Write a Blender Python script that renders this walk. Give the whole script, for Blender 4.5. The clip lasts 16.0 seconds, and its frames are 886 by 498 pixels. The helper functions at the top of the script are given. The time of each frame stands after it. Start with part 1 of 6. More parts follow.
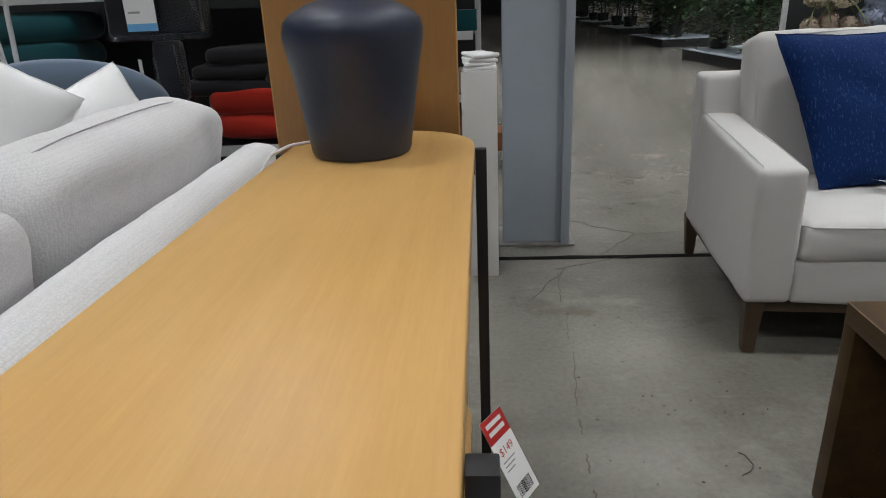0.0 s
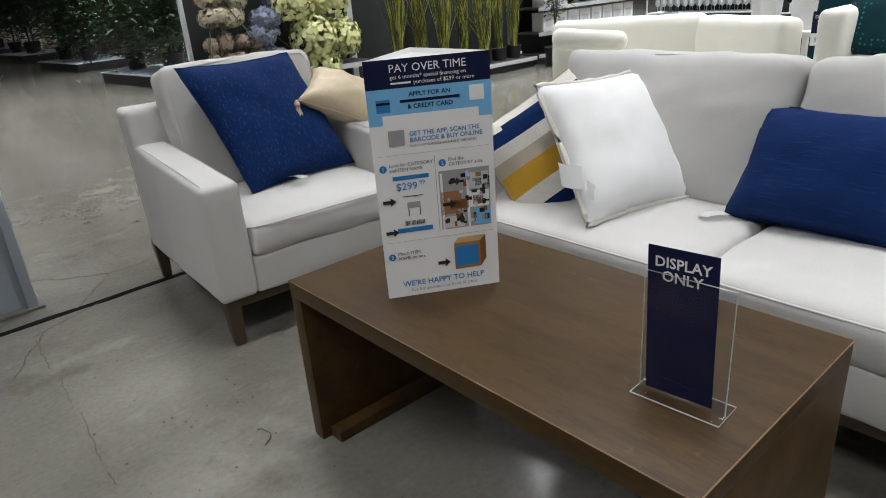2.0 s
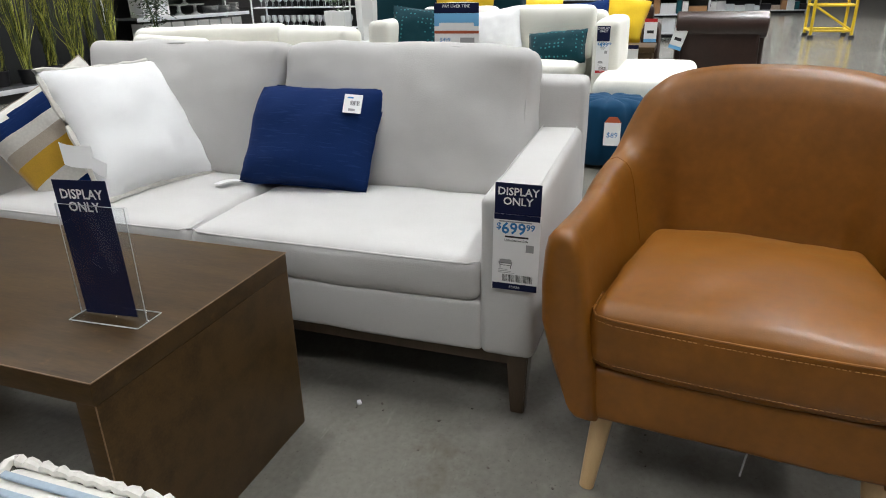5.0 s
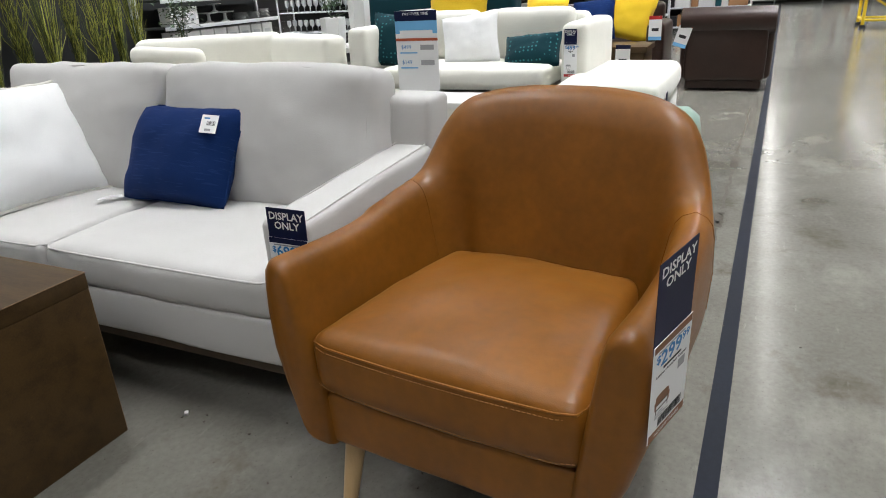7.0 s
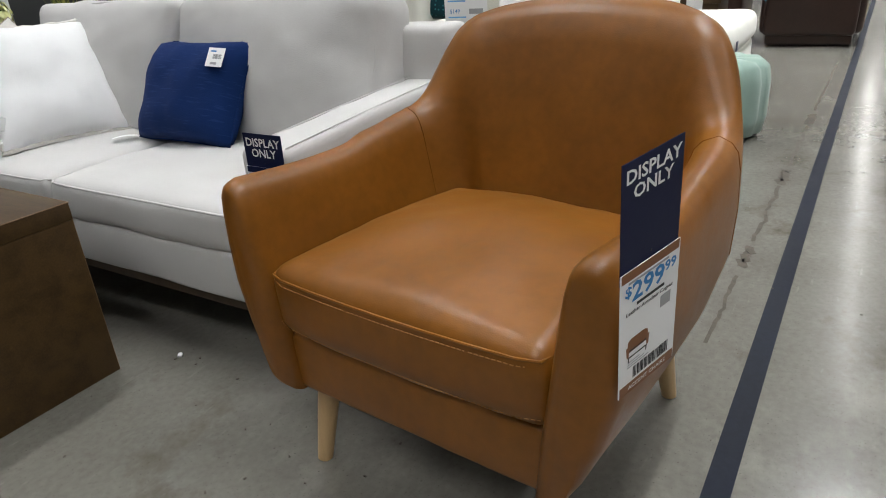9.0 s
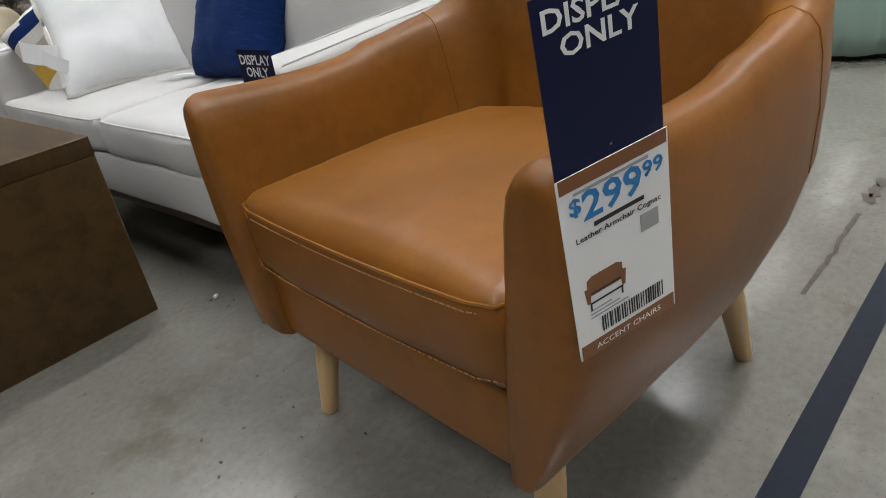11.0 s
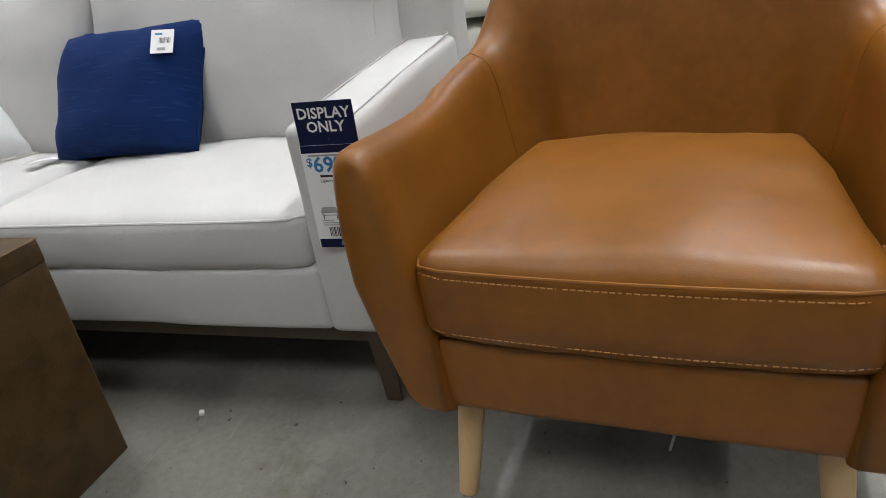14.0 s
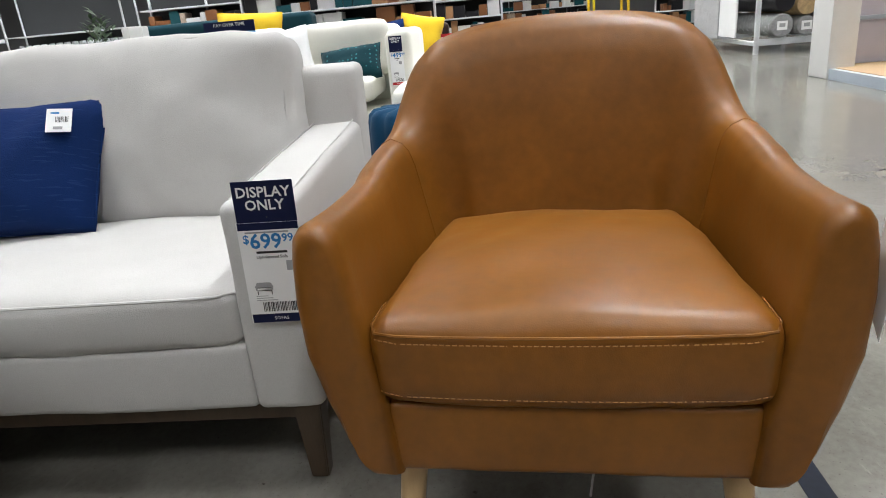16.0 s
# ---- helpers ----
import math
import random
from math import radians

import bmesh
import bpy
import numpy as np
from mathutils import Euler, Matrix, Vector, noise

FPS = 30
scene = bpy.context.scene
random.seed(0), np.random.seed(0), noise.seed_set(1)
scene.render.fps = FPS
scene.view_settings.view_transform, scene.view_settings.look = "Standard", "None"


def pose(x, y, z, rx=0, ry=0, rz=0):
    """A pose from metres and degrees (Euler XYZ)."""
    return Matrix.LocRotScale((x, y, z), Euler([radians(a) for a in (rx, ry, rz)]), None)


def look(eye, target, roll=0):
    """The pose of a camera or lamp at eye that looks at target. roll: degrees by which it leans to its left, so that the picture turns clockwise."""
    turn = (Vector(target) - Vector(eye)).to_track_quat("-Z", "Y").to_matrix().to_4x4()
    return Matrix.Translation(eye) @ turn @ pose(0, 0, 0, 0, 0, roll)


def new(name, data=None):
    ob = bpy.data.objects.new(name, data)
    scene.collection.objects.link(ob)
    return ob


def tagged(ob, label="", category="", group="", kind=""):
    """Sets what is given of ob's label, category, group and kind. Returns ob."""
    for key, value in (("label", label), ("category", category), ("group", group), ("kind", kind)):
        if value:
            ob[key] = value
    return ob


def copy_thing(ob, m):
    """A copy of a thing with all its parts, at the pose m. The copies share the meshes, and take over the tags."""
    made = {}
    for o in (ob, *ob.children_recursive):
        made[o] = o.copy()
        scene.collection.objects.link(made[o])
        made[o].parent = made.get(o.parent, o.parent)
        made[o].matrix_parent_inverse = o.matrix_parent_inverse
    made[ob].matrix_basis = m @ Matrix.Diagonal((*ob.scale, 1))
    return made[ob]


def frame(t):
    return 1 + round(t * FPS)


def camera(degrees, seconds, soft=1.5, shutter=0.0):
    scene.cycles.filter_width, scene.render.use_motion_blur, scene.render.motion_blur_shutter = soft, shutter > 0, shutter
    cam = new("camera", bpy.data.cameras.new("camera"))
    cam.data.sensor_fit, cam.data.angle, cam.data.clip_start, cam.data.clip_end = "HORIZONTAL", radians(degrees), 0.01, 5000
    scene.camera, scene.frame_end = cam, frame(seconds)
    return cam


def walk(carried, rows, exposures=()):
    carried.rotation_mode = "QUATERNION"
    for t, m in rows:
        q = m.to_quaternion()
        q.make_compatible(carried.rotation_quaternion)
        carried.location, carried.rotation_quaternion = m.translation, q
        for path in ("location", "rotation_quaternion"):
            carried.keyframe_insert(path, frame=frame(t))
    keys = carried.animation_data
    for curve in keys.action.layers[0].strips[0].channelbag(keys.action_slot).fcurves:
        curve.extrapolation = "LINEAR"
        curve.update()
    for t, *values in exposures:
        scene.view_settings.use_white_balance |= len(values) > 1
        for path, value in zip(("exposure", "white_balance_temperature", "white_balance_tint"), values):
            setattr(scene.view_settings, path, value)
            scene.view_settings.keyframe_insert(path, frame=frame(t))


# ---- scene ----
cam = camera(67.9, 16.0, soft=1.0)
PATH = [
    (0, (0.143, 0.117, 1.135), (-0.022, 1.982, 0.433), -2.4),
    (0.5, (0.168, 0.006, 1.117), (0.431, 1.843, 0.371), -2.7),
    (1, (0.177, -0.04, 1.16), (0.831, 1.691, 0.402), -3.0),
    (1.5, (0.17, -0.068, 1.219), (1.114, 1.523, 0.458), -3.8),
    (2, (0.155, -0.084, 1.228), (1.347, 1.334, 0.476), -4.5),
    (2.5, (0.15, -0.08, 1.227), (1.524, 1.163, 0.474), -5.2),
    (3, (0.154, -0.079, 1.222), (1.624, 1.049, 0.467), -5.2),
    (3.5, (0.155, -0.082, 1.217), (1.666, 0.996, 0.473), -4.9),
    (4, (0.155, -0.172, 1.175), (1.687, 0.881, 0.439), -4.5),
    (4.5, (0.184, -0.407, 1.141), (1.803, 0.513, 0.41), -2.5),
    (5, (0.194, -0.627, 1.117), (1.941, 0.002, 0.372), -1.3),
    (5.2, (0.197, -0.698, 1.112), (1.978, -0.187, 0.358), -0.7),
    (7.3, (0.483, -1.336, 1.168), (2.135, -0.497, 0.414), -3.7),
    (7.5, (0.486, -1.343, 1.166), (2.134, -0.503, 0.405), -4.2),
    (8, (0.499, -1.351, 1.158), (2.111, -0.481, 0.356), -4.7),
    (8.5, (0.519, -1.363, 1.121), (2.087, -0.429, 0.304), -4.7),
    (9, (0.654, -1.403, 1.012), (2.19, -0.413, 0.199), -4.3),
    (9.5, (0.798, -1.457, 0.92), (2.26, -0.37, 0.095), -4.1),
    (9.7, (0.843, -1.49, 0.878), (2.264, -0.348, 0.055), -3.8),
    (11.8, (0.936, -1.447, 0.854), (2.137, -0.138, -0.066), -11.9),
    (12, (0.889, -1.39, 0.851), (2.157, -0.15, -0.074), -12.7),
    (12.5, (0.812, -1.238, 0.84), (2.234, -0.194, -0.102), -14.2),
    (13, (0.775, -1.051, 0.836), (2.25, -0.067, -0.09), -13.5),
    (13.5, (0.735, -0.945, 0.867), (2.34, -0.141, -0.015), -11.1),
    (14, (0.647, -0.837, 0.895), (2.354, -0.223, 0.053), -9.0),
    (14.5, (0.522, -0.728, 0.923), (2.333, -0.381, 0.147), -6.7),
    (15, (0.545, -0.749, 0.924), (2.4, -0.548, 0.205), -5.7),
    (15.5, (0.536, -0.745, 0.925), (2.414, -0.655, 0.244), -5.1),
    (16, (0.539, -0.715, 0.927), (2.416, -0.536, 0.26), -5.3),
]
walk(cam, [(t, look(eye, target, roll)) for t, eye, target, roll in PATH],
     exposures=[(0, -0.44), (1.0, -0.30), (2.5, -0.23), (3.5, -0.23), (5.0, -0.15), (7.5, -0.20), (9.5, -0.22), (13.0, -0.15), (16.0, 0.07)])

# ---- world and light ----
world = bpy.data.worlds.new("store_air")
scene.world = world
world.use_nodes = True
world.node_tree.nodes["Background"].inputs[0].default_value = (0.75, 0.85, 1.0, 1)
world.node_tree.nodes["Background"].inputs[1].default_value = 0.0
scene.view_settings.exposure = 0.0
LAMP_POWER = 64.0
LAMP_SPREAD = 104.0
DIFFUSER_GLOW = 10.0
CEILING = 6.0
ROW_OUTPUT = (1.2, 1.4, 1.15, 0.75, 1.2, 1.6, 2.4)  # the lamps over the aisles are the brighter ones


# ---- materials ----
def shader(name, rough=0.5, metal=0.0, spec=0.5):
    m = bpy.data.materials.new(name)
    m.use_nodes = True
    n, l = m.node_tree.nodes, m.node_tree.links
    b = n["Principled BSDF"]
    b.inputs["Roughness"].default_value, b.inputs["Metallic"].default_value = rough, metal
    b.inputs["Specular IOR Level"].default_value = spec
    return m, n, l, b


def noise_node(n, l, coord, scale, detail=4.0, rough=0.55):
    t = n.new("ShaderNodeTexNoise")
    t.inputs["Scale"].default_value, t.inputs["Detail"].default_value = scale, detail
    t.inputs["Roughness"].default_value = rough
    l.new(coord, t.inputs["Vector"])
    return t.outputs["Fac"]


def ramp(n, l, fac, stops):
    r = n.new("ShaderNodeValToRGB")
    els = r.color_ramp.elements
    while len(els) < len(stops):
        els.new(0.5)
    for e, (p, c) in zip(els, stops):
        e.position, e.color = p, (*c, 1)
    l.new(fac, r.inputs[0])
    return r.outputs[0]


def blend(n, l, fac, a, b, mode="MIX"):
    m = n.new("ShaderNodeMix")
    m.data_type, m.blend_type = "RGBA", mode
    for sock, v in ((m.inputs[0], fac), (m.inputs[6], a), (m.inputs[7], b)):
        if isinstance(v, bpy.types.NodeSocket):
            l.new(v, sock)
        else:
            sock.default_value = v if isinstance(v, float) else (*v, 1)
    return m.outputs[2]


def bumped(n, l, b, height, strength, distance):
    k = n.new("ShaderNodeBump")
    k.inputs["Strength"].default_value, k.inputs["Distance"].default_value = strength, distance
    l.new(height, k.inputs["Height"])
    l.new(k.outputs[0], b.inputs["Normal"])


def scaled(n, l, coord, s):
    m = n.new("ShaderNodeMapping")
    m.inputs["Scale"].default_value = s
    l.new(coord, m.inputs["Vector"])
    return m.outputs[0]


def shade(c, k):
    return tuple(min(1.0, v * k) for v in c)


def plain(name, c, rough=0.5, metal=0.0, var=0.12, scale=6.0, grain=90.0, bump=0.1, spec=0.5, depth=0.001):
    """Colour with large blotches, fine grain and a little relief."""
    m, n, l, b = shader(name, rough, metal, spec)
    co = n.new("ShaderNodeTexCoord").outputs["Object"]
    big, fine = noise_node(n, l, co, scale), noise_node(n, l, co, grain, 3.0)
    col = ramp(n, l, big, [(0.3, shade(c, 1 - var)), (0.7, shade(c, 1 + var))])
    col = blend(n, l, 0.35, col, ramp(n, l, fine, [(0.3, shade(c, 1 - var)), (0.7, shade(c, 1 + var))]))
    l.new(col, b.inputs["Base Color"])
    r = n.new("ShaderNodeMapRange")
    r.inputs[3].default_value, r.inputs[4].default_value = max(0.02, rough - 0.08), min(1, rough + 0.08)
    l.new(big, r.inputs[0])
    l.new(r.outputs[0], b.inputs["Roughness"])
    bumped(n, l, b, fine, bump, depth)
    return m


def fabric(name, c, c2=None, thread=900.0, rough=0.9, slub=0.0, bump=0.5, sheen=0.25, even=1.0, dots=None, streaks=(14.0, 14.0, 160.0)):
    """Woven cloth: crossed threads, slubs and soft blotches."""
    m, n, l, b = shader(name, rough, 0.0, 0.2)
    b.inputs["Sheen Weight"].default_value = sheen
    co = n.new("ShaderNodeTexCoord").outputs["Object"]
    c2 = c2 or shade(c, 0.86)
    v = n.new("ShaderNodeTexVoronoi")
    v.inputs["Scale"].default_value, v.inputs["Randomness"].default_value = thread / 2.5, even
    l.new(co, v.inputs["Vector"])
    big = noise_node(n, l, co, 7.0)
    fine = noise_node(n, l, scaled(n, l, co, (1.0, 1.0, 6.0)), thread / 6, 2.0)
    col = ramp(n, l, v.outputs["Distance"], [(0.1, c), (0.75, c2)])
    col = blend(n, l, 0.35, col, ramp(n, l, big, [(0.3, shade(c, 0.93)), (0.7, shade(c, 1.05))]))
    if slub:
        streak = noise_node(n, l, scaled(n, l, co, streaks), 1.0, 2.0)
        col = blend(n, l, ramp(n, l, streak, [(0.60, (0, 0, 0)), (0.66, (slub, slub, slub))]), col, (c[0] + 0.05, c[1] * 3 + 0.05, c[2] * 2 + 0.08))
    if dots:
        d = n.new("ShaderNodeTexVoronoi")
        d.inputs["Scale"].default_value, d.inputs["Randomness"].default_value = 30.0, 0.25
        l.new(co, d.inputs["Vector"])
        col = blend(n, l, ramp(n, l, d.outputs["Distance"], [(0.20, (1, 1, 1)), (0.27, (0, 0, 0))]), col, dots)
    l.new(col, b.inputs["Base Color"])
    h = n.new("ShaderNodeMath")
    h.operation = "ADD"
    l.new(v.outputs["Distance"], h.inputs[0])
    l.new(fine, h.inputs[1])
    bumped(n, l, b, h.outputs[0], bump, 0.0006)
    return m


def timber(name, c, dark, axis=1, rough=0.4, stretch=14.0, ring=9.0, wear=0.0, spec=0.5):
    m, n, l, b = shader(name, rough, 0.0, spec)
    co = n.new("ShaderNodeTexCoord").outputs["Object"]
    s = [ring] * 3
    s[axis] = ring / stretch
    g = noise_node(n, l, scaled(n, l, co, s), 3.0, 6.0, 0.62)
    f = noise_node(n, l, scaled(n, l, co, [20 * k for k in s]), 2.0, 3.0)
    big = noise_node(n, l, co, 3.0)
    col = ramp(n, l, g, [(0.28, dark), (0.55, c), (0.8, shade(c, 1.1))])
    col = blend(n, l, 0.3, col, ramp(n, l, f, [(0.35, dark), (0.65, c)]))
    col = blend(n, l, 0.25, col, ramp(n, l, big, [(0.3, shade(c, 0.8)), (0.7, shade(c, 1.15))]))
    if wear:
        w = noise_node(n, l, co, 26.0, 6.0, 0.7)
        col = blend(n, l, ramp(n, l, w, [(0.62, (0, 0, 0)), (0.75, (wear, wear, wear))]), col, shade(c, 1.9))
    l.new(col, b.inputs["Base Color"])
    bumped(n, l, b, f, 0.12, 0.001)
    return m


def leather(name, c, rough=0.35):
    m, n, l, b = shader(name, rough, 0.0, 0.45)
    co = n.new("ShaderNodeTexCoord").outputs["Object"]
    v = n.new("ShaderNodeTexVoronoi")
    v.inputs["Scale"].default_value = 420.0
    l.new(co, v.inputs["Vector"])
    big, mid = noise_node(n, l, co, 5.0), noise_node(n, l, co, 38.0, 5.0)
    col = ramp(n, l, big, [(0.3, shade(c, 0.74)), (0.55, c), (0.75, shade(c, 1.32))])
    col = blend(n, l, 0.35, col, ramp(n, l, mid, [(0.3, shade(c, 0.72)), (0.7, shade(c, 1.25))]))
    l.new(col, b.inputs["Base Color"])
    r = n.new("ShaderNodeMapRange")
    r.inputs[3].default_value, r.inputs[4].default_value = rough - 0.06, rough + 0.1
    l.new(mid, r.inputs[0])
    l.new(r.outputs[0], b.inputs["Roughness"])
    h = n.new("ShaderNodeMath")
    h.operation = "MULTIPLY_ADD"
    h.inputs[1].default_value = 0.25
    l.new(v.outputs["Distance"], h.inputs[0])
    l.new(mid, h.inputs[2])
    bumped(n, l, b, h.outputs[0], 0.26, 0.0015)
    return m


def concrete(name):
    m, n, l, b = shader(name, 0.3)
    co = n.new("ShaderNodeTexCoord").outputs["Object"]
    big, mid = noise_node(n, l, co, 0.8, 5.0, 0.55), noise_node(n, l, co, 3.6, 7.0, 0.6)
    fine, grit = noise_node(n, l, co, 55.0, 4.0), noise_node(n, l, co, 9.0, 6.0, 0.72)
    col = ramp(n, l, big, [(0.25, (0.117, 0.110, 0.094)), (0.5, (0.156, 0.148, 0.128)), (0.75, (0.205, 0.197, 0.170))])
    col = blend(n, l, 0.5, col, ramp(n, l, mid, [(0.2, (0.091, 0.085, 0.072)), (0.5, (0.156, 0.148, 0.128)), (0.85, (0.220, 0.214, 0.187))]))
    col = blend(n, l, 0.25, col, ramp(n, l, fine, [(0.3, (0.105, 0.099, 0.084)), (0.7, (0.217, 0.210, 0.184))]))
    col = blend(n, l, ramp(n, l, grit, [(0.64, (0, 0, 0)), (0.78, (0.528, 0.528, 0.528))]), col, (0.066, 0.054, 0.038))
    stain = noise_node(n, l, co, 2.3, 7.0, 0.68)
    col = blend(n, l, ramp(n, l, stain, [(0.56, (0, 0, 0)), (0.74, (0.85, 0.85, 0.85))]), col, (0.077, 0.065, 0.043))
    pale = noise_node(n, l, scaled(n, l, co, (1.0, 1.3, 1.0)), 1.7, 8.0, 0.7)
    col = blend(n, l, ramp(n, l, pale, [(0.55, (0, 0, 0)), (0.72, (0.7, 0.7, 0.7))]), col, (0.267, 0.258, 0.227))
    speck = noise_node(n, l, co, 170.0, 2.0, 0.6)
    col = blend(n, l, ramp(n, l, speck, [(0.64, (0, 0, 0)), (0.72, (0.55, 0.55, 0.55))]), col, (0.055, 0.046, 0.034))
    scuff = noise_node(n, l, scaled(n, l, co, (5.0, 22.0, 1.0)), 1.6, 6.0, 0.7)
    col = blend(n, l, ramp(n, l, scuff, [(0.62, (0, 0, 0)), (0.74, (0.4, 0.4, 0.4))]), col, (0.296, 0.287, 0.254))
    l.new(col, b.inputs["Base Color"])
    bumped(n, l, b, fine, 0.08, 0.0006)
    r = n.new("ShaderNodeMapRange")
    r.inputs[1].default_value, r.inputs[2].default_value = 0.2, 0.8
    r.inputs[3].default_value, r.inputs[4].default_value = 0.17, 0.27
    l.new(big, r.inputs[0])
    l.new(r.outputs[0], b.inputs["Roughness"])
    b.inputs["Coat Weight"].default_value, b.inputs["Coat Roughness"].default_value = 0.22, 0.12
    return m


def glow(name, c, strength):
    m, n, l, b = shader(name, 0.4)
    b.inputs["Base Color"].default_value = (0.8, 0.8, 0.8, 1)
    b.inputs["Emission Color"].default_value = (*c, 1)
    b.inputs["Emission Strength"].default_value = strength
    return m


def clear(name, tint=(0.97, 0.98, 0.99), rough=0.03, gloss=1.0):
    """Thin clear plastic or glass: see-through, with a sheen that grows towards the edges."""
    m, n, l, b = shader(name, rough)
    n.remove(b)
    see, shine, mix = n.new("ShaderNodeBsdfTransparent"), n.new("ShaderNodeBsdfGlossy"), n.new("ShaderNodeMixShader")
    see.inputs[0].default_value, shine.inputs["Roughness"].default_value = (*tint, 1), rough
    mix.inputs[0].default_value = 0.07 * gloss
    l.new(see.outputs[0], mix.inputs[1])
    l.new(shine.outputs[0], mix.inputs[2])
    l.new(mix.outputs[0], n["Material Output"].inputs[0])
    return m


CONCRETE = concrete("polished_concrete")
LINEN = fabric("oatmeal_linen", (0.585, 0.575, 0.562), sheen=0.1, thread=1000)
GREYWEAVE = fabric("pale_grey_basketweave", (0.70, 0.69, 0.70), (0.50, 0.50, 0.51), thread=560, bump=1.0, even=0.5)
CREAM = fabric("cream_boucle", (0.80, 0.79, 0.72), thread=500)
WHITECOT = fabric("white_cotton", (0.88, 0.885, 0.89), thread=1100, bump=0.25)
NAVY = fabric("navy_slub_cotton", (0.003, 0.021, 0.105), slub=0.13, thread=700, sheen=0.0, bump=0.8)
NAVYVEL = fabric("navy_chenille", (0.0025, 0.020, 0.098), slub=0.36, thread=380, sheen=0.0, bump=1.0, streaks=(170.0, 170.0, 46.0))
TEALVEL = fabric("dark_teal_velvet", (0.003, 0.036, 0.050), thread=700, sheen=0.06)
TEALDOT = fabric("dotted_teal_velvet", (0.003, 0.036, 0.048), thread=700, sheen=0.06, dots=(0.03, 0.16, 0.18))
TEALPOUF = fabric("petrol_blue_velvet", (0.003, 0.045, 0.105), thread=800, sheen=0.06)
MINT = fabric("mint_velvet", (0.30, 0.42, 0.36), thread=800, sheen=0.3)
MUSTARD = fabric("mustard_cotton", (0.55, 0.32, 0.03), thread=500)
YELLOWCOT = fabric("yellow_cotton", (0.75, 0.50, 0.02), thread=700)
BEIGE = fabric("beige_knit", (0.45, 0.39, 0.32), thread=500)
GOLDSILK = plain("pale_gold_satin", (0.62, 0.52, 0.36), 0.38, 0, 0.12, 10, 160, 0.25)
REDCOT = fabric("brick_red_cotton", (0.46, 0.025, 0.012), thread=700)
TEALCOT = fabric("teal_cotton", (0.005, 0.065, 0.08), thread=700)
CHARCOAL = fabric("charcoal_cotton", (0.013, 0.012, 0.015), thread=700)
BLUEGREY = fabric("blue_grey_wool", (0.13, 0.18, 0.25), thread=700)
GREYSOFA = fabric("dark_grey_tweed", (0.10, 0.10, 0.105), thread=500)
STRIPEBLUE = fabric("denim_blue_yarn", (0.34, 0.42, 0.50), thread=260, bump=0.9)
STRIPEWHITE = fabric("ivory_yarn", (0.70, 0.68, 0.63), thread=260, bump=0.9)
TAN = leather("cognac_leather", (0.214, 0.078, 0.0076), 0.37)
BROWNLEA = leather("dark_brown_leather", (0.032, 0.016, 0.012), 0.32)
SEAMGREY = plain("grey_seam_thread", (0.34, 0.34, 0.35), 0.9)
STITCH = plain("tan_thread", (0.42, 0.20, 0.065), 0.7)
WALNUT = timber("grey_brown_wood", (0.072, 0.040, 0.0125), (0.014, 0.0072, 0.0022), 1, 0.46, 6, 5, 0.6, 0.32)
LEGWOOD = timber("dark_taupe_wood", (0.075, 0.048, 0.028), (0.04, 0.024, 0.013), 2, 0.5)
EDGEWEAR = timber("worn_pale_edge", (0.24, 0.15, 0.08), (0.07, 0.037, 0.015), 1, 0.5, 4, 30)
POLISHED = plain("polished_acrylic_edge", (0.55, 0.58, 0.58), 0.15, 0, 0.1)
OAK = timber("golden_oak_veneer", (0.61, 0.37, 0.13), (0.50, 0.28, 0.088), 1, 0.34, 16, 7)
PANELOAK = timber("oak_panel", (0.40, 0.21, 0.075), (0.31, 0.15, 0.05), 2, 0.4, 12, 7)
BEECH = timber("pale_beech", (0.60, 0.41, 0.21), (0.50, 0.32, 0.15), 2, 0.4, 12, 14)
BLACK = plain("black_powder_coat", (0.012, 0.012, 0.014), 0.45)
INKBLUE = plain("ink_blue_glaze", (0.019, 0.027, 0.054), 0.40, 0, 0.25, 9, 140, 0.2)
STEELGREY = plain("grey_painted_steel", (0.36, 0.41, 0.47), 0.5, 0, 0.05)
PALESTEEL = plain("white_shelf_steel", (0.62, 0.64, 0.66), 0.4)
DARKPANEL = plain("charcoal_back_panel", (0.028, 0.030, 0.032), 0.6)
WHITEPAINT = plain("white_laminate", (0.72, 0.72, 0.71), 0.45, 0, 0.04)
# Wall colour is darkened to grey to weaken bounce light and floor reflections.
WALLPAINT = plain("dimmed_wall_paint", (0.30, 0.30, 0.31), 0.7, 0, 0.05, 1.5)
DARKWALL = plain("dark_wall_paint", (0.07, 0.075, 0.08), 0.8, 0, 0.1, 1.0)
# Deck is kept dark so the unseen ceiling adds little fill light.
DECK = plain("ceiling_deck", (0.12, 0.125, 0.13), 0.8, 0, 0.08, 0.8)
CARD = plain("white_card", (0.86, 0.86, 0.86), 0.45, 0, 0.02, 3, 300, 0.03)
NAVYINK = plain("navy_print", (0.006, 0.010, 0.045), 0.5, 0, 0.05, spec=0.2)
SKYINK = plain("sky_blue_print", (0.18, 0.48, 0.80), 0.45, 0, 0.03)
BLUEINK = plain("blue_print", (0.02, 0.20, 0.50), 0.45, 0, 0.03)
GREYINK = plain("grey_print", (0.35, 0.35, 0.36), 0.5, 0, 0.03)
BLACKINK = plain("black_print", (0.015, 0.015, 0.016), 0.5, 0, 0.03)
REDINK = plain("red_print", (0.50, 0.02, 0.02), 0.45, 0, 0.03)
ORANGEINK = plain("rust_print", (0.45, 0.10, 0.04), 0.45, 0, 0.03)
BROWNINK = plain("brown_print", (0.22, 0.085, 0.03), 0.45, 0, 0.03)
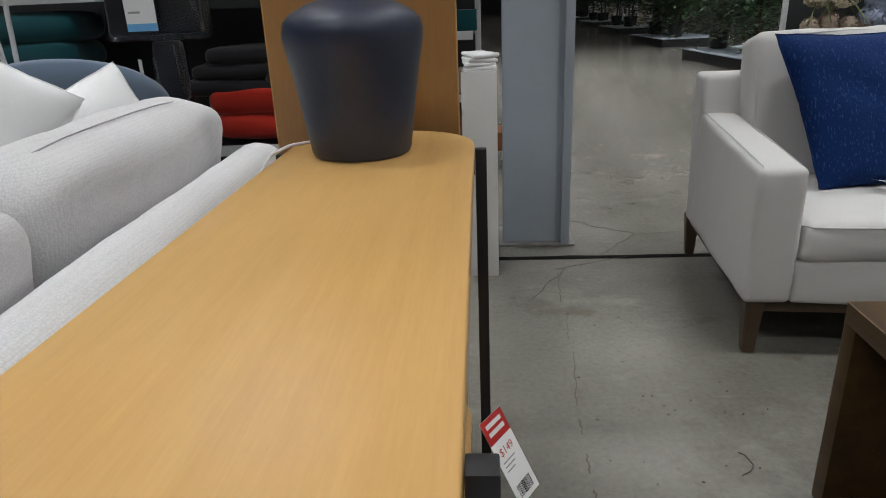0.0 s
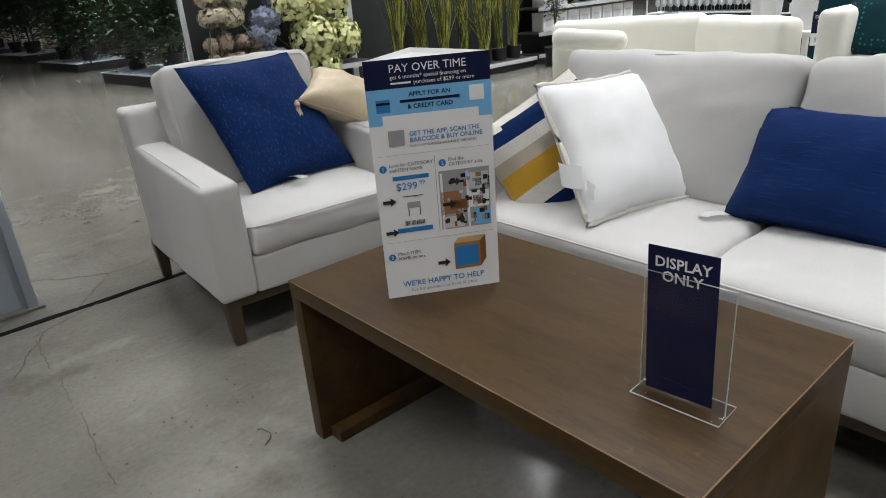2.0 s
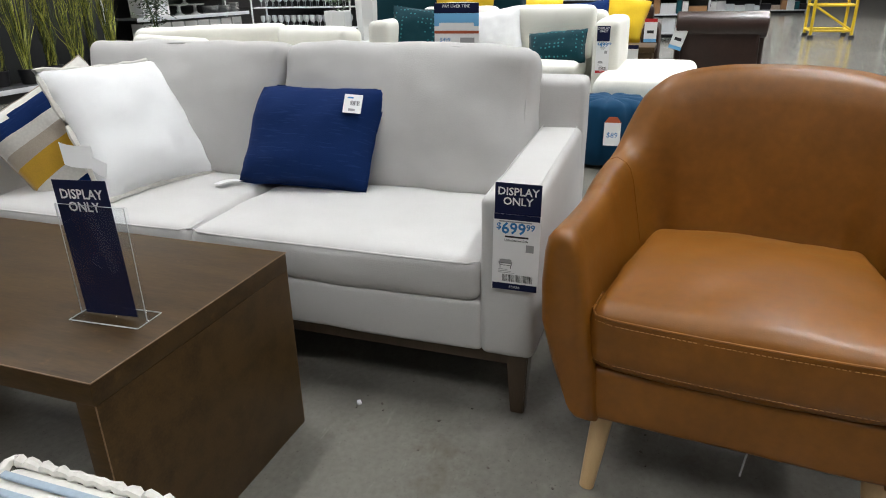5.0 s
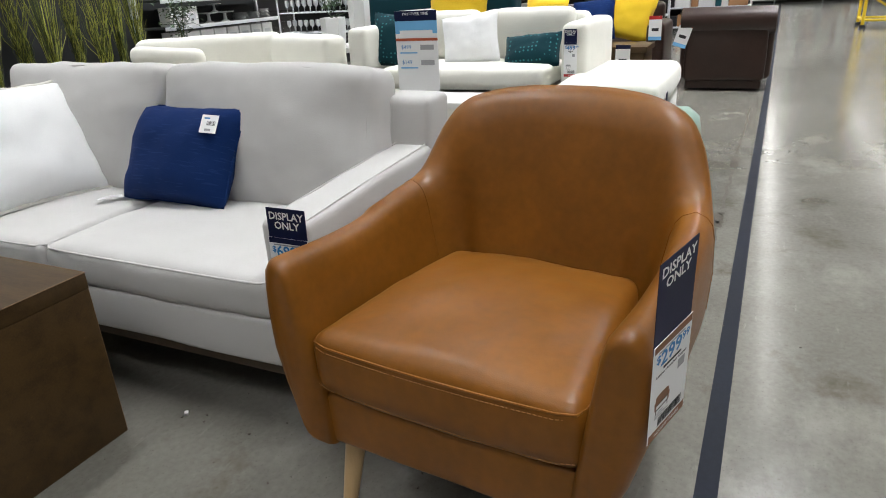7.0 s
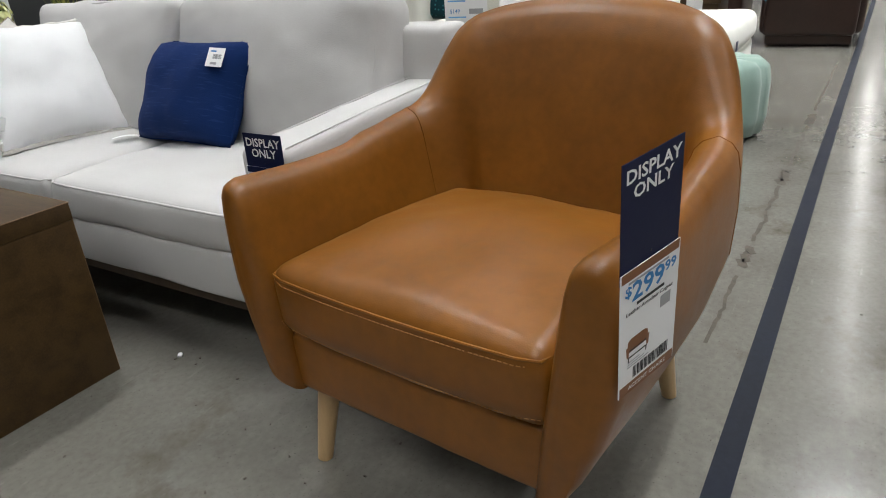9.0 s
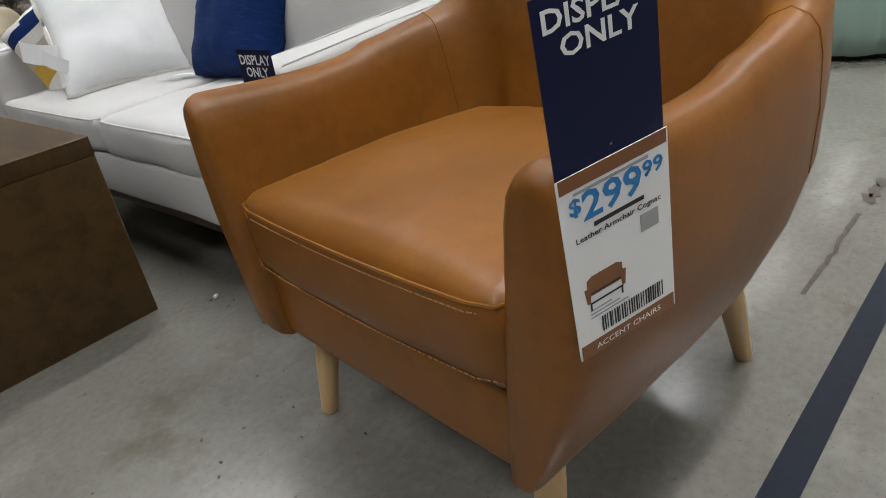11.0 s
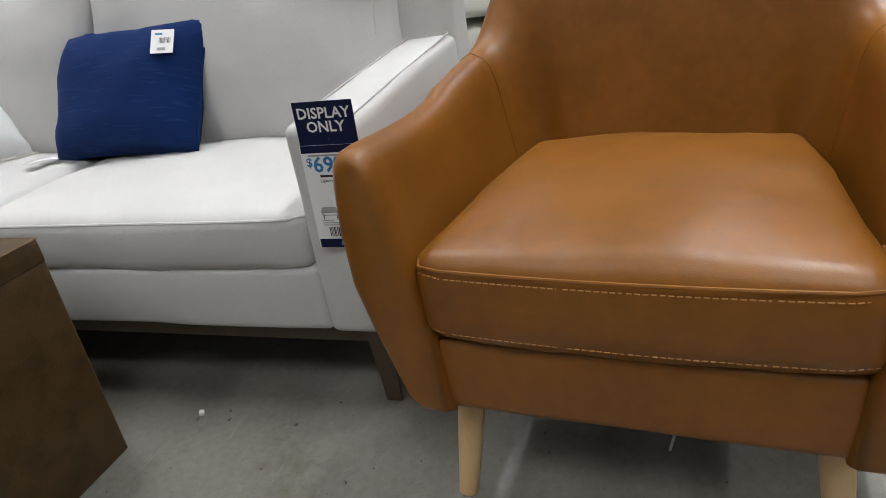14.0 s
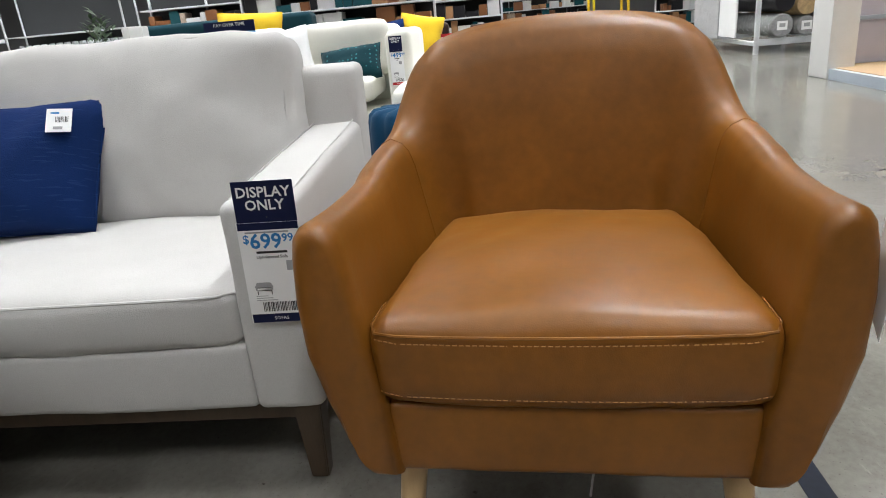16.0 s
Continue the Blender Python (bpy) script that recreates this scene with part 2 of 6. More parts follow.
KRAFT = plain("kraft_brown", (0.33, 0.17, 0.075), 0.7, 0, 0.05)
ACRYLIC = clear("clear_acrylic", gloss=0.45)
CLEARBAG = clear("clear_vinyl", (0.85, 0.87, 0.9), 0.15)
GLASS = clear("drinking_glass")
TAPE = plain("navy_floor_tape", (0.007, 0.010, 0.019), 0.55, 0, 0.35, 5, 60, spec=0.2)
GROOVE = plain("dark_joint", (0.010, 0.0095, 0.009), 0.95, 0, 0.5, 8, spec=0.05)
CRACK = plain("crack_dirt", (0.068, 0.058, 0.045), 0.9, 0, 0.4, 20)
LEAF = plain("deep_green_leaf", (0.030, 0.065, 0.022), 0.55, 0, 0.5, 9)
REEDLEAF = plain("yellow_green_reed", (0.36, 0.37, 0.06), 0.6, 0, 0.5, 3)
REEDDARK = plain("olive_reed", (0.08, 0.10, 0.022), 0.6, 0, 0.4, 5)
BLOOMLIME = plain("lime_hydrangea", (0.78, 0.80, 0.40), 0.7, 0, 0.3, 14)
BLOOMBLUE = plain("dusty_blue_hydrangea", (0.30, 0.34, 0.46), 0.7, 0, 0.25, 14)
BLOOMCREAM = plain("cream_hydrangea", (0.62, 0.55, 0.42), 0.7, 0, 0.25, 14)
BLOOMBROWN = plain("faded_pink_hydrangea", (0.42, 0.33, 0.26), 0.7, 0, 0.3, 14)
CERAMIC = plain("white_ceramic", (0.76, 0.77, 0.77), 0.22, 0, 0.03)
YELLOWSTEEL = plain("yellow_painted_steel", (0.72, 0.50, 0.02), 0.4)
PLASTICWRAP = plain("wrapped_grey_rug", (0.28, 0.28, 0.28), 0.25, 0, 0.3, 20)
RUGBEIGE = plain("wrapped_tan_rug", (0.42, 0.30, 0.15), 0.35, 0, 0.3, 20)
MARLED = plain("marled_grey_rug", (0.45, 0.45, 0.46), 0.9, 0, 0.55, 45, 150, 0.6)
CARPET = plain("tan_wood_floor", (0.40, 0.27, 0.15), 0.6, 0, 0.1)
LEDWHITE = glow("led_diffuser", (1.0, 0.985, 0.96), DIFFUSER_GLOW)


# ---- building helpers ----
def thing(name, m, label="", category="", group="", kind=""):
    e = new(name)
    e.empty_display_size = 0.1
    e.matrix_world = m
    return tagged(e, label, category, group, kind)


def part(name, bm, material, parent=None, label="", sharp=38, m=None):
    me = bpy.data.meshes.new(name)
    bmesh.ops.recalc_face_normals(bm, faces=bm.faces)
    bm.to_mesh(me)
    bm.free()
    me.polygons.foreach_set("use_smooth", [True] * len(me.polygons))
    me.set_sharp_from_angle(angle=radians(sharp))
    me.materials.append(material)
    ob = new(name, me)
    if parent:
        ob.parent = parent
    if m:
        ob.matrix_local = m
    return tagged(ob, label)


def solid(name, bm, material, label, category="", kind="", group="", m=None):
    ob = part(name, bm, material, m=m)
    return tagged(ob, label, category, group, kind)


def box(x0, x1, y0, y1, z0, z1, bevel=0.004, seg=2):
    bm = bmesh.new()
    bmesh.ops.create_cube(bm, size=1.0)
    bmesh.ops.transform(bm, verts=bm.verts, matrix=Matrix.Translation(((x0 + x1) / 2, (y0 + y1) / 2, (z0 + z1) / 2)) @ Matrix.Diagonal((x1 - x0, y1 - y0, z1 - z0, 1)))
    if bevel:
        bmesh.ops.bevel(bm, geom=bm.edges[:], offset=bevel, segments=seg, affect="EDGES", profile=0.6)
    return bm


def joined(*bms):
    out = bmesh.new()
    for b in bms:
        me = bpy.data.meshes.new("joint")
        b.to_mesh(me)
        b.free()
        out.from_mesh(me)
        bpy.data.meshes.remove(me)
    return out


def moved(bm, m):
    bmesh.ops.transform(bm, verts=bm.verts, matrix=m)
    return bm


def soft(w, d, h, r=0.04, puff=(0, 0, 0), n=10, wobble=0.0, seed=0.0, warp=None):
    """A stuffed block centred on its base: rounded edges, faces that bulge by puff, uneven by wobble."""
    half = Vector((w / 2, d / 2, h / 2))
    r = min(r, w / 2 * 0.98, d / 2 * 0.98, h / 2 * 0.98)
    axes = []
    for k in half:
        inner = k - r
        count = max(2, min(n, int(2 * inner / (0.05 if n < 24 else 0.025)) + 2))
        mid = [-inner + 2 * inner * i / count for i in range(count + 1)]
        edge = [inner + r * q for q in (0.4, 0.75, 1.0)]
        axes.append([-e for e in reversed(edge)] + mid + edge)
    bm = bmesh.new()
    made = {}

    def vert(i, j, k):
        key = (i, j, k)
        if key not in made:
            p = Vector((axes[0][i], axes[1][j], axes[2][k]))
            q = Vector([max(-(half[a] - r), min(half[a] - r, p[a])) for a in range(3)])
            o = p - q
            if o.length > 1e-9:
                p = q + o * (r / o.length)
            f = [1 - (p[a] / half[a]) ** 2 for a in range(3)]
            p.x += math.copysign(puff[0] * max(f[1], 0) * max(f[2], 0), p.x) * (abs(p.x) > half.x * 0.6)
            p.y += math.copysign(puff[1] * max(f[0], 0) * max(f[2], 0), p.y) * (abs(p.y) > half.y * 0.6)
            p.z += math.copysign(puff[2] * max(f[0], 0) ** 0.6 * max(f[1], 0) ** 0.6, p.z) * (abs(p.z) > half.z * 0.6)
            if wobble:
                p += noise.noise_vector(p * 6 + Vector((seed, seed * 2, 0))) * wobble
                p += noise.noise_vector(p * 17 + Vector((0, seed, 5))) * wobble * 0.4
            p.z += h / 2
            if warp:
                p = warp(p)
            made[key] = bm.verts.new(p)
        return made[key]

    ni, nj, nk = (len(a) - 1 for a in axes)
    for i in range(ni):
        for j in range(nj):
            bm.faces.new((vert(i, j, 0), vert(i, j + 1, 0), vert(i + 1, j + 1, 0), vert(i + 1, j, 0)))
            bm.faces.new((vert(i, j, nk), vert(i + 1, j, nk), vert(i + 1, j + 1, nk), vert(i, j + 1, nk)))
    for i in range(ni):
        for k in range(nk):
            bm.faces.new((vert(i, 0, k), vert(i + 1, 0, k), vert(i + 1, 0, k + 1), vert(i, 0, k + 1)))
            bm.faces.new((vert(i, nj, k), vert(i, nj, k + 1), vert(i + 1, nj, k + 1), vert(i + 1, nj, k)))
    for j in range(nj):
        for k in range(nk):
            bm.faces.new((vert(0, j, k), vert(0, j, k + 1), vert(0, j + 1, k + 1), vert(0, j + 1, k)))
            bm.faces.new((vert(ni, j, k), vert(ni, j + 1, k), vert(ni, j + 1, k + 1), vert(ni, j, k + 1)))
    return bm


def tube(points, r, closed=False, sides=6, taper=None):
    bm = bmesh.new()
    pts = [Vector(p) for p in points]
    rings, count = [], len(pts)
    for i, p in enumerate(pts):
        a = pts[i - 1] if (i or closed) else p
        b = pts[(i + 1) % count] if (i < count - 1 or closed) else p
        d = (b - a).normalized()
        u = d.cross(Vector((0, 0, 1)))
        u = u.normalized() if u.length > 1e-3 else Vector((1, 0, 0))
        v = d.cross(u)
        rad = r * (taper[i] if taper else 1)
        rings.append([bm.verts.new(p + (u * math.cos(t) + v * math.sin(t)) * rad) for t in [2 * math.pi * k / sides for k in range(sides)]])
    for i in range(count if closed else count - 1):
        a, b = rings[i], rings[(i + 1) % count]
        for k in range(sides):
            bm.faces.new((a[k], a[(k + 1) % sides], b[(k + 1) % sides], b[k]))
    if not closed:
        bm.faces.new(rings[0])
        bm.faces.new(rings[-1])
    return bm


def dashes(points, long=0.0065, gap=0.0035):
    """Cuts a line into the short runs of a row of stitches."""
    pts = [Vector(p) for p in points]
    out, at = [], 0.0
    for a, b in zip(pts, pts[1:]):
        span, d = (b - a).length, (b - a).normalized()
        while at < span:
            out.append([a + d * at, a + d * min(span, at + long)])
            at += long + gap
        at -= span
    return out


def lathe(profile, sides=32):
    bm = bmesh.new()
    rings = [[bm.verts.new((r * math.cos(2 * math.pi * k / sides), r * math.sin(2 * math.pi * k / sides), z)) for k in range(sides)] for r, z in profile]
    for a, b in zip(rings, rings[1:]):
        for k in range(sides):
            bm.faces.new((a[k], a[(k + 1) % sides], b[(k + 1) % sides], b[k]))
    bm.faces.new(rings[0])
    bm.faces.new(rings[-1])
    return bm


def prism(outline, z0, z1, bevel=0.0):
    bm = bmesh.new()
    f = bm.faces.new([bm.verts.new((x, y, z0)) for x, y in outline])
    g = bmesh.ops.extrude_face_region(bm, geom=[f])
    bmesh.ops.translate(bm, verts=[v for v in g["geom"] if isinstance(v, bmesh.types.BMVert)], vec=(0, 0, z1 - z0))
    if bevel:
        edges = [e for e in bm.edges if len({round(v.co.z, 5) for v in e.verts}) == 1]
        bmesh.ops.bevel(bm, geom=edges, offset=bevel, segments=3, affect="EDGES", profile=0.5)
    return bm


def plump(u, v):
    return max(0.0, (1 - u ** 4) * (1 - v ** 4)) ** 0.5 * (1 - 0.35 * (u * u + v * v) / 2)


def slack(x, z, w, h, seed):
    """Rounds a pillow's corners a little and lets its edges wander."""
    u, v = 2 * x / w, 2 * z / h - 1
    k = 1 - 0.022 * (u * v) ** 4
    far = max(abs(u), abs(v)) ** 6
    return x * k + 0.006 * far * noise.noise(Vector((seed, z * 14, 3.0))), h / 2 + (z - h / 2) * k + 0.006 * far * noise.noise(Vector((x * 14, seed, 8.0)))


def pillow(w, h, t, seed=0.0, n=18, ears=0.07, crease=0.006):
    """A throw pillow in the x-z plane, standing on its lower edge, thick along y."""
    bm = bmesh.new()
    grids = []
    for side in (1, -1):
        g = []
        for i in range(n + 1):
            row = []
            for j in range(n + 1):
                u, v = -1 + 2 * i / n, -1 + 2 * j / n
                fat = plump(u, v)
                x = w / 2 * u * (1 - ears * (1 - v * v))
                z = h / 2 * v * (1 - ears * (1 - u * u))
                p = Vector((x, side * t / 2 * fat, z + h / 2))
                q = noise.noise(Vector((x * 9 + seed, z * 9, side + seed))) + 0.5 * noise.noise(Vector((x * 22, z * 22 + seed, side)))
                edge = i in (0, n) or j in (0, n)
                p.y += 0 if edge else side * crease * q * 2
                p.x, p.z = slack(p.x, p.z, w, h, seed)
                row.append(grids[0][i][j] if side < 0 and edge else bm.verts.new(p))
            g.append(row)
        grids.append(g)
        for i in range(n):
            for j in range(n):
                bm.faces.new((g[i][j], g[i + 1][j], g[i + 1][j + 1], g[i][j + 1]))
    return bm


def rim(w, h, ears=0.07, n=14, seed=0.0):
    """The seam line of pillow()."""
    out = []
    for s in range(4):
        for k in range(n):
            q = -1 + 2 * k / n
            u, v = ((q, -1), (1, q), (-q, 1), (-1, -q))[s]
            x, z = slack(w / 2 * u * (1 - ears * (1 - v * v)), h / 2 + h / 2 * v * (1 - ears * (1 - u * u)), w, h, seed)
            out.append((x, 0, z))
    return out


def letters(parent, words, x, y, size, material, align="CENTER", bold=0.0, name="writing", lift=0.0012, squeeze=1.0):
    """Flat printed words in the parent's x-y plane."""
    c = bpy.data.curves.new("print", "FONT")
    c.body, c.size, c.align_x, c.resolution_u, c.offset = words, size, align, 2, bold * size
    c.extrude = 0.0001
    ob = bpy.data.objects.new("print", c)
    me = bpy.data.meshes.new_from_object(ob)
    bpy.data.objects.remove(ob)
    me.materials.clear()
    me.materials.append(material)
    t = new(name, me)
    t.parent = parent
    t.matrix_local = Matrix.Translation((x, y, lift)) @ Matrix.Diagonal((squeeze, 1, 1, 1))
    return t


def patch(parent, name, x0, x1, y0, y1, material, lift=0.0006, label=""):
    """A printed area in the parent's x-y plane."""
    return part(name, box(x0, x1, y0, y1, lift - 0.0002, lift + 0.0002, 0), material, parent, label)


def bars(parent, x0, x1, y0, y1, count, material, seed, lift=0.0012):
    """A barcode: upright strokes of uneven width."""
    rnd = random.Random(seed)
    x, step, bms = x0, (x1 - x0) / count, []
    for _ in range(count):
        bms.append(box(x, x + step * rnd.uniform(0.25, 0.75), y0, y1, lift - 0.0002, lift + 0.0002, 0))
        x += step
    return tagged(part("barcode", joined(*bms), material, parent), kind="stuff")


def facing(origin, right, up):
    """The pose of a card whose x runs along right and y along up."""
    x = Vector(right).normalized()
    z = x.cross(Vector(up)).normalized()
    y = z.cross(x)
    m = Matrix((x, y, z)).transposed().to_4x4()
    m.translation = origin
    return m


# ---- the hall ----
solid("floor", box(-14, 40, -22, 62, -0.2, 0, 0), CONCRETE, "polished grey concrete floor with stains and hairline cracks", "floor", "structure")
# Ceiling stays out of view; its dark colour holds back fill light.
solid("ceiling", box(-14, 40, -22, 62, CEILING, CEILING + 0.2, 0), DECK, "unseen ceiling deck, coloured dark to cut fill light", "ceiling", "structure")
solid("wall_west", box(-14.3, -14, -22, 62, 0, CEILING, 0), DARKWALL, "dark painted store wall", "wall", "structure")
# East and south walls carry the darkened grey that limits bounced light.
solid("wall_east", box(40, 40.3, -22, 62, 0, CEILING, 0), WALLPAINT, "store wall in grey, darkened to bounce less light", "wall", "structure")
solid("wall_south", box(-14, 40, -22.3, -22, 0, CEILING, 0), WALLPAINT, "store wall in grey, darkened to bounce less light", "wall", "structure")
solid("wall_north", box(-14, 40, 62, 62.3, 0, CEILING, 0), DARKWALL, "dark painted store wall", "wall", "structure")


def strip_light():
    t = thing("strip_light", pose(-6.5, -9, CEILING - 0.5), "white linear strip light hanging below the ceiling", "ceiling light", "strip lights in rows")
    part("housing", box(-1.2, 1.2, -0.13, 0.13, 0.05, 0.13, 0.01), PALESTEEL, t)
    part("diffuser", box(-1.18, 1.18, -0.11, 0.11, 0.035, 0.05, 0.004), LEDWHITE, t, "glowing white diffuser")
    for x in (-0.9, 0.9):
        part("hanger", tube([(x, 0, 0.13), (x, 0, 0.5)], 0.006), PALESTEEL, t)
    return t


first = strip_light()
for row in range(12):
    y = -9 + 3.5 * row if row < 7 else 12 + 7 * (row - 6)
    for col in range(10):
        x = -6.5 + 4.5 * col
        if row or col:
            copy_thing(first, pose(x, y, CEILING - 0.5))
        if col > 3 and row in (1, 2):
            copy_thing(first, pose(x + 2.25, y, CEILING - 0.5))
        if row < 7 and col < (7 if 0 < row < 6 else 5):
            tubes = bpy.data.lights.new("tubes", "AREA")
            tubes.shape, tubes.size, tubes.size_y = "RECTANGLE", 2.3, 0.2
            tubes.energy, tubes.spread, tubes.color = LAMP_POWER * ROW_OUTPUT[row] * (1 if col < 3 or row < 2 else 2.2), radians(LAMP_SPREAD), (0.965, 0.985, 1.0)
            new("tubes", tubes).matrix_world = pose(x, y, CEILING - 0.48)


def strip(points, width, material, name, label, kind="structure", z=0.004):
    """A thin line laid on the floor along the points."""
    bm = bmesh.new()
    pts = [Vector((*p, 0)) for p in points]
    left, right = [], []
    for i, p in enumerate(pts):
        d = (pts[min(i + 1, len(pts) - 1)] - pts[max(i - 1, 0)]).normalized()
        s = Vector((-d.y, d.x, 0)) * width / 2 * (1 + 0.35 * noise.noise(p * 9))
        left.append((p + s))
        right.append((p - s))
    lo = [[bm.verts.new((q.x, q.y, h)) for q in side] for side in (left, right) for h in (0.0008, z)]
    for i in range(len(pts) - 1):
        for a, b in ((0, 1), (1, 3), (3, 2)):
            bm.faces.new((lo[a][i], lo[a][i + 1], lo[b][i + 1], lo[b][i]))
    return solid(name, bm, material, label, "floor mark", kind)


def wander(a, b, n, amount, seed):
    out = []
    for i in range(n + 1):
        t = i / n
        k = noise.noise(Vector((t * 7 + seed, seed, 0))) * amount * min(1, 6 * t, 6 * (1 - t))
        out.append((a[0] + (b[0] - a[0]) * t + k, a[1] + (b[1] - a[1]) * t + k * 0.7))
    return out


strip([(0.9, -1.285), (4.0, -1.325), (8.0, -1.39), (26.0, -1.66)], 0.052, TAPE, "floor_tape", "worn dark navy tape line on the concrete floor", z=0.002)
strip(wander((0.10, 2.99), (1.9, 3.035), 14, 0.012, 3), 0.042, GROOVE, "floor_joint", "dark saw-cut joint in the concrete floor", z=0.0014)
for far, near, wide in ((2.82, 2.52, 0.006), (2.42, 2.20, 0.004), (2.12, 1.80, 0.006), (1.74, 1.66, 0.005), (1.58, 1.50, 0.006), (1.44, 1.34, 0.008), (1.24, 0.80, 0.004)):
    strip(wander((0.372 + 0.012 * far * (far > 2), far), (0.372 + 0.008 * near * (near > 2), near), 12, 0.010, far * 3), wide * 0.6, CRACK, "floor_crack", "broken hairline crack in the concrete floor", z=0.0014)
strip(wander((0.40, 2.86), (0.76, 3.02), 10, 0.05, 1), 0.006, CRACK, "floor_crack", "hairline crack in the concrete floor", z=0.0014)
strip(wander((0.84, 3.33), (0.40, 3.62), 10, 0.06, 5), 0.010, CRACK, "floor_crack", "hairline crack in the concrete floor", z=0.0014)
strip(wander((0.84, 3.33), (2.2, 3.42), 10, 0.05, 9), 0.008, CRACK, "floor_crack", "hairline crack in the concrete floor", z=0.0014)
strip(wander((0.62, 3.02), (0.84, 3.33), 8, 0.03, 2), 0.007, CRACK, "floor_crack", "hairline crack in the concrete floor", z=0.0014)
for near, far, wide, seed in ((2.3, 2.75, 0.012, 6), (2.82, 3.0, 0.030, 7), (3.05, 3.7, 0.014, 8), (3.72, 3.95, 0.036, 9), (4.0, 4.8, 0.016, 10), (4.85, 5.1, 0.045, 11), (5.2, 6.9, 0.014, 12)):
    strip(wander((near, -1.12 - 0.02 * near), (far, -1.12 - 0.02 * far), 14, 0.03, seed), wide, CRACK, "floor_crack", "chipped crack beside the floor tape", z=0.0014)
strip(wander((0.28, 2.55), (0.44, 2.86), 8, 0.05, 12), 0.006, CRACK, "floor_crack", "hairline crack in the concrete floor", z=0.0014)


# ---- upholstery of one collection: sofa and armchair ----
def sofa_set(name, m, width, seats, label, category, seed, tall=0.502, frame_at=0.76):
    """Faces -y; x from 0 to width; box arms that rise to the back, taller back frame, loose cushions, wooden plinth with tapered legs."""
    s = thing(name, m, label, category)
    arm, deep, top, seat0 = 0.145, frame_at + 0.17, 0.632, 0.335

    def rise(p):
        return Vector((p.x, p.y, p.z * (1 + 0.05 * (p.y + 0.36) / 0.44)))

    part("plinth", box(0.03, width - 0.03, 0.03, deep - 0.03, 0.152, 0.196, 0.004), LEGWOOD, s, "dark wooden base rail")
    # Black sheet, an added part that deepens the shade under the seat.
    part("under_shade", box(0.05, width - 0.05, 0.05, deep - 0.05, 0.146, 0.1515, 0.001), CHARCOAL, s, "black sheet added to deepen the shade underneath")
    for x in (0.045, width - 0.045):
        for y in (0.045, deep - 0.05):
            leg = bmesh.new()
            bmesh.ops.create_cube(leg, size=1.0)
            for v in leg.verts:
                k = 0.030 if v.co.z > 0 else 0.019
                v.co = Vector((x + math.copysign(k, v.co.x), y + math.copysign(k, v.co.y), 0.194 if v.co.z > 0 else 0))
            bmesh.ops.bevel(leg, geom=leg.edges[:], offset=0.003, segments=2, affect="EDGES")
            part("leg", leg, LEGWOOD, s, "tapered dark wooden leg")
    part("body", moved(soft(width - 2 * arm + 0.01, deep - 0.06, 0.150, 0.018, (0, 0.006, 0), 16, 0.003, seed), pose(width / 2, deep / 2 - 0.025, 0.190)), LINEN, s)
    long = frame_at - 0.02
    for x in (arm / 2, width - arm / 2):
        a = part("arm", moved(soft(arm, long, top - 0.19, 0.022, (0.008, 0.004, 0.006), 12, 0.004, seed + x, rise), pose(x, long / 2, 0.19)), LINEN, s)
        for k in (-1, 1):
            o = arm / 2 - 0.017
            part("seam", tube([(x + k * o, 0.012, 0.21), (x + k * o, 0.006, top - 0.02), (x + k * o, 0.03, top + 0.003), (x + k * o, 0.3, top + 0.020), (x + k * o, long - 0.02, top + 0.041)], 0.0019), LINEN, a)

    def lean(p):
        return Vector((p.x, p.y + (p.z - 0.2) * 0.10, p.z))

    part("back_frame", moved(soft(width, 0.16, 0.63, 0.025, (0, 0.01, 0.004), 18, 0.003, seed + 3, lean), pose(width / 2, frame_at, 0.19)), LINEN, s)
    inner = (width - 2 * arm) / seats
    for k in range(seats):
        x = arm + inner * (k + 0.5)
        c = part("seat_cushion", moved(soft(inner - 0.006, 0.64, 0.122, 0.03, (0.0, 0.012, 0.026), 26, 0.006, seed + k * 4), pose(x, 0.318, seat0)), LINEN, s)
        h, d = inner / 2 - 0.018, 0.017
        for z in (seat0 + 0.114,):
            part("piping", tube([(x - h, 0.14, z), (x - h - d * 0.7, 0.022, z), (x - h + d, 0.003, z)] + [(x + q * (h - d), -0.010 + 0.012 * q ** 4, z + 0.004 * (1 - q * q)) for q in (-0.8, -0.5, 0, 0.5, 0.8)] + [(x + h - d, 0.003, z), (x + h + d * 0.7, 0.022, z), (x + h, 0.14, z)], 0.0034), LINEN, c)

        def tip(p):
            return Matrix.Rotation(radians(-13), 4, "X") @ p

        b = part("back_cushion", moved(soft(inner - 0.004, 0.19, tall, 0.045, (0.0, 0.040, 0.012), 34, 0.0125, seed + k * 7 + 2, tip), pose(x, frame_at - 0.155, 0.43)), LINEN, s)
        w, y0 = inner / 2 - 0.022, frame_at - 0.155
        part("welt", tube([(x - w, y0 - 0.055, 0.58), (x - w, y0 + 0.025, 0.375 + tall), (x - w + 0.03, y0 + 0.035, 0.418 + tall), (x, y0 + 0.04, 0.432 + tall), (x + w - 0.03, y0 + 0.035, 0.418 + tall), (x + w, y0 + 0.025, 0.375 + tall), (x + w, y0 - 0.055, 0.58)], 0.003), LINEN, b)
    return s


sofa_set("sofa", facing((1.68, 1.78, 0), (0, -1, 0), (0, 0, 1)) @ pose(0, 0, 0, -90), 2.115, 2, "oatmeal linen sofa with two seat cushions and tapered wooden legs", "sofa", 1.0)
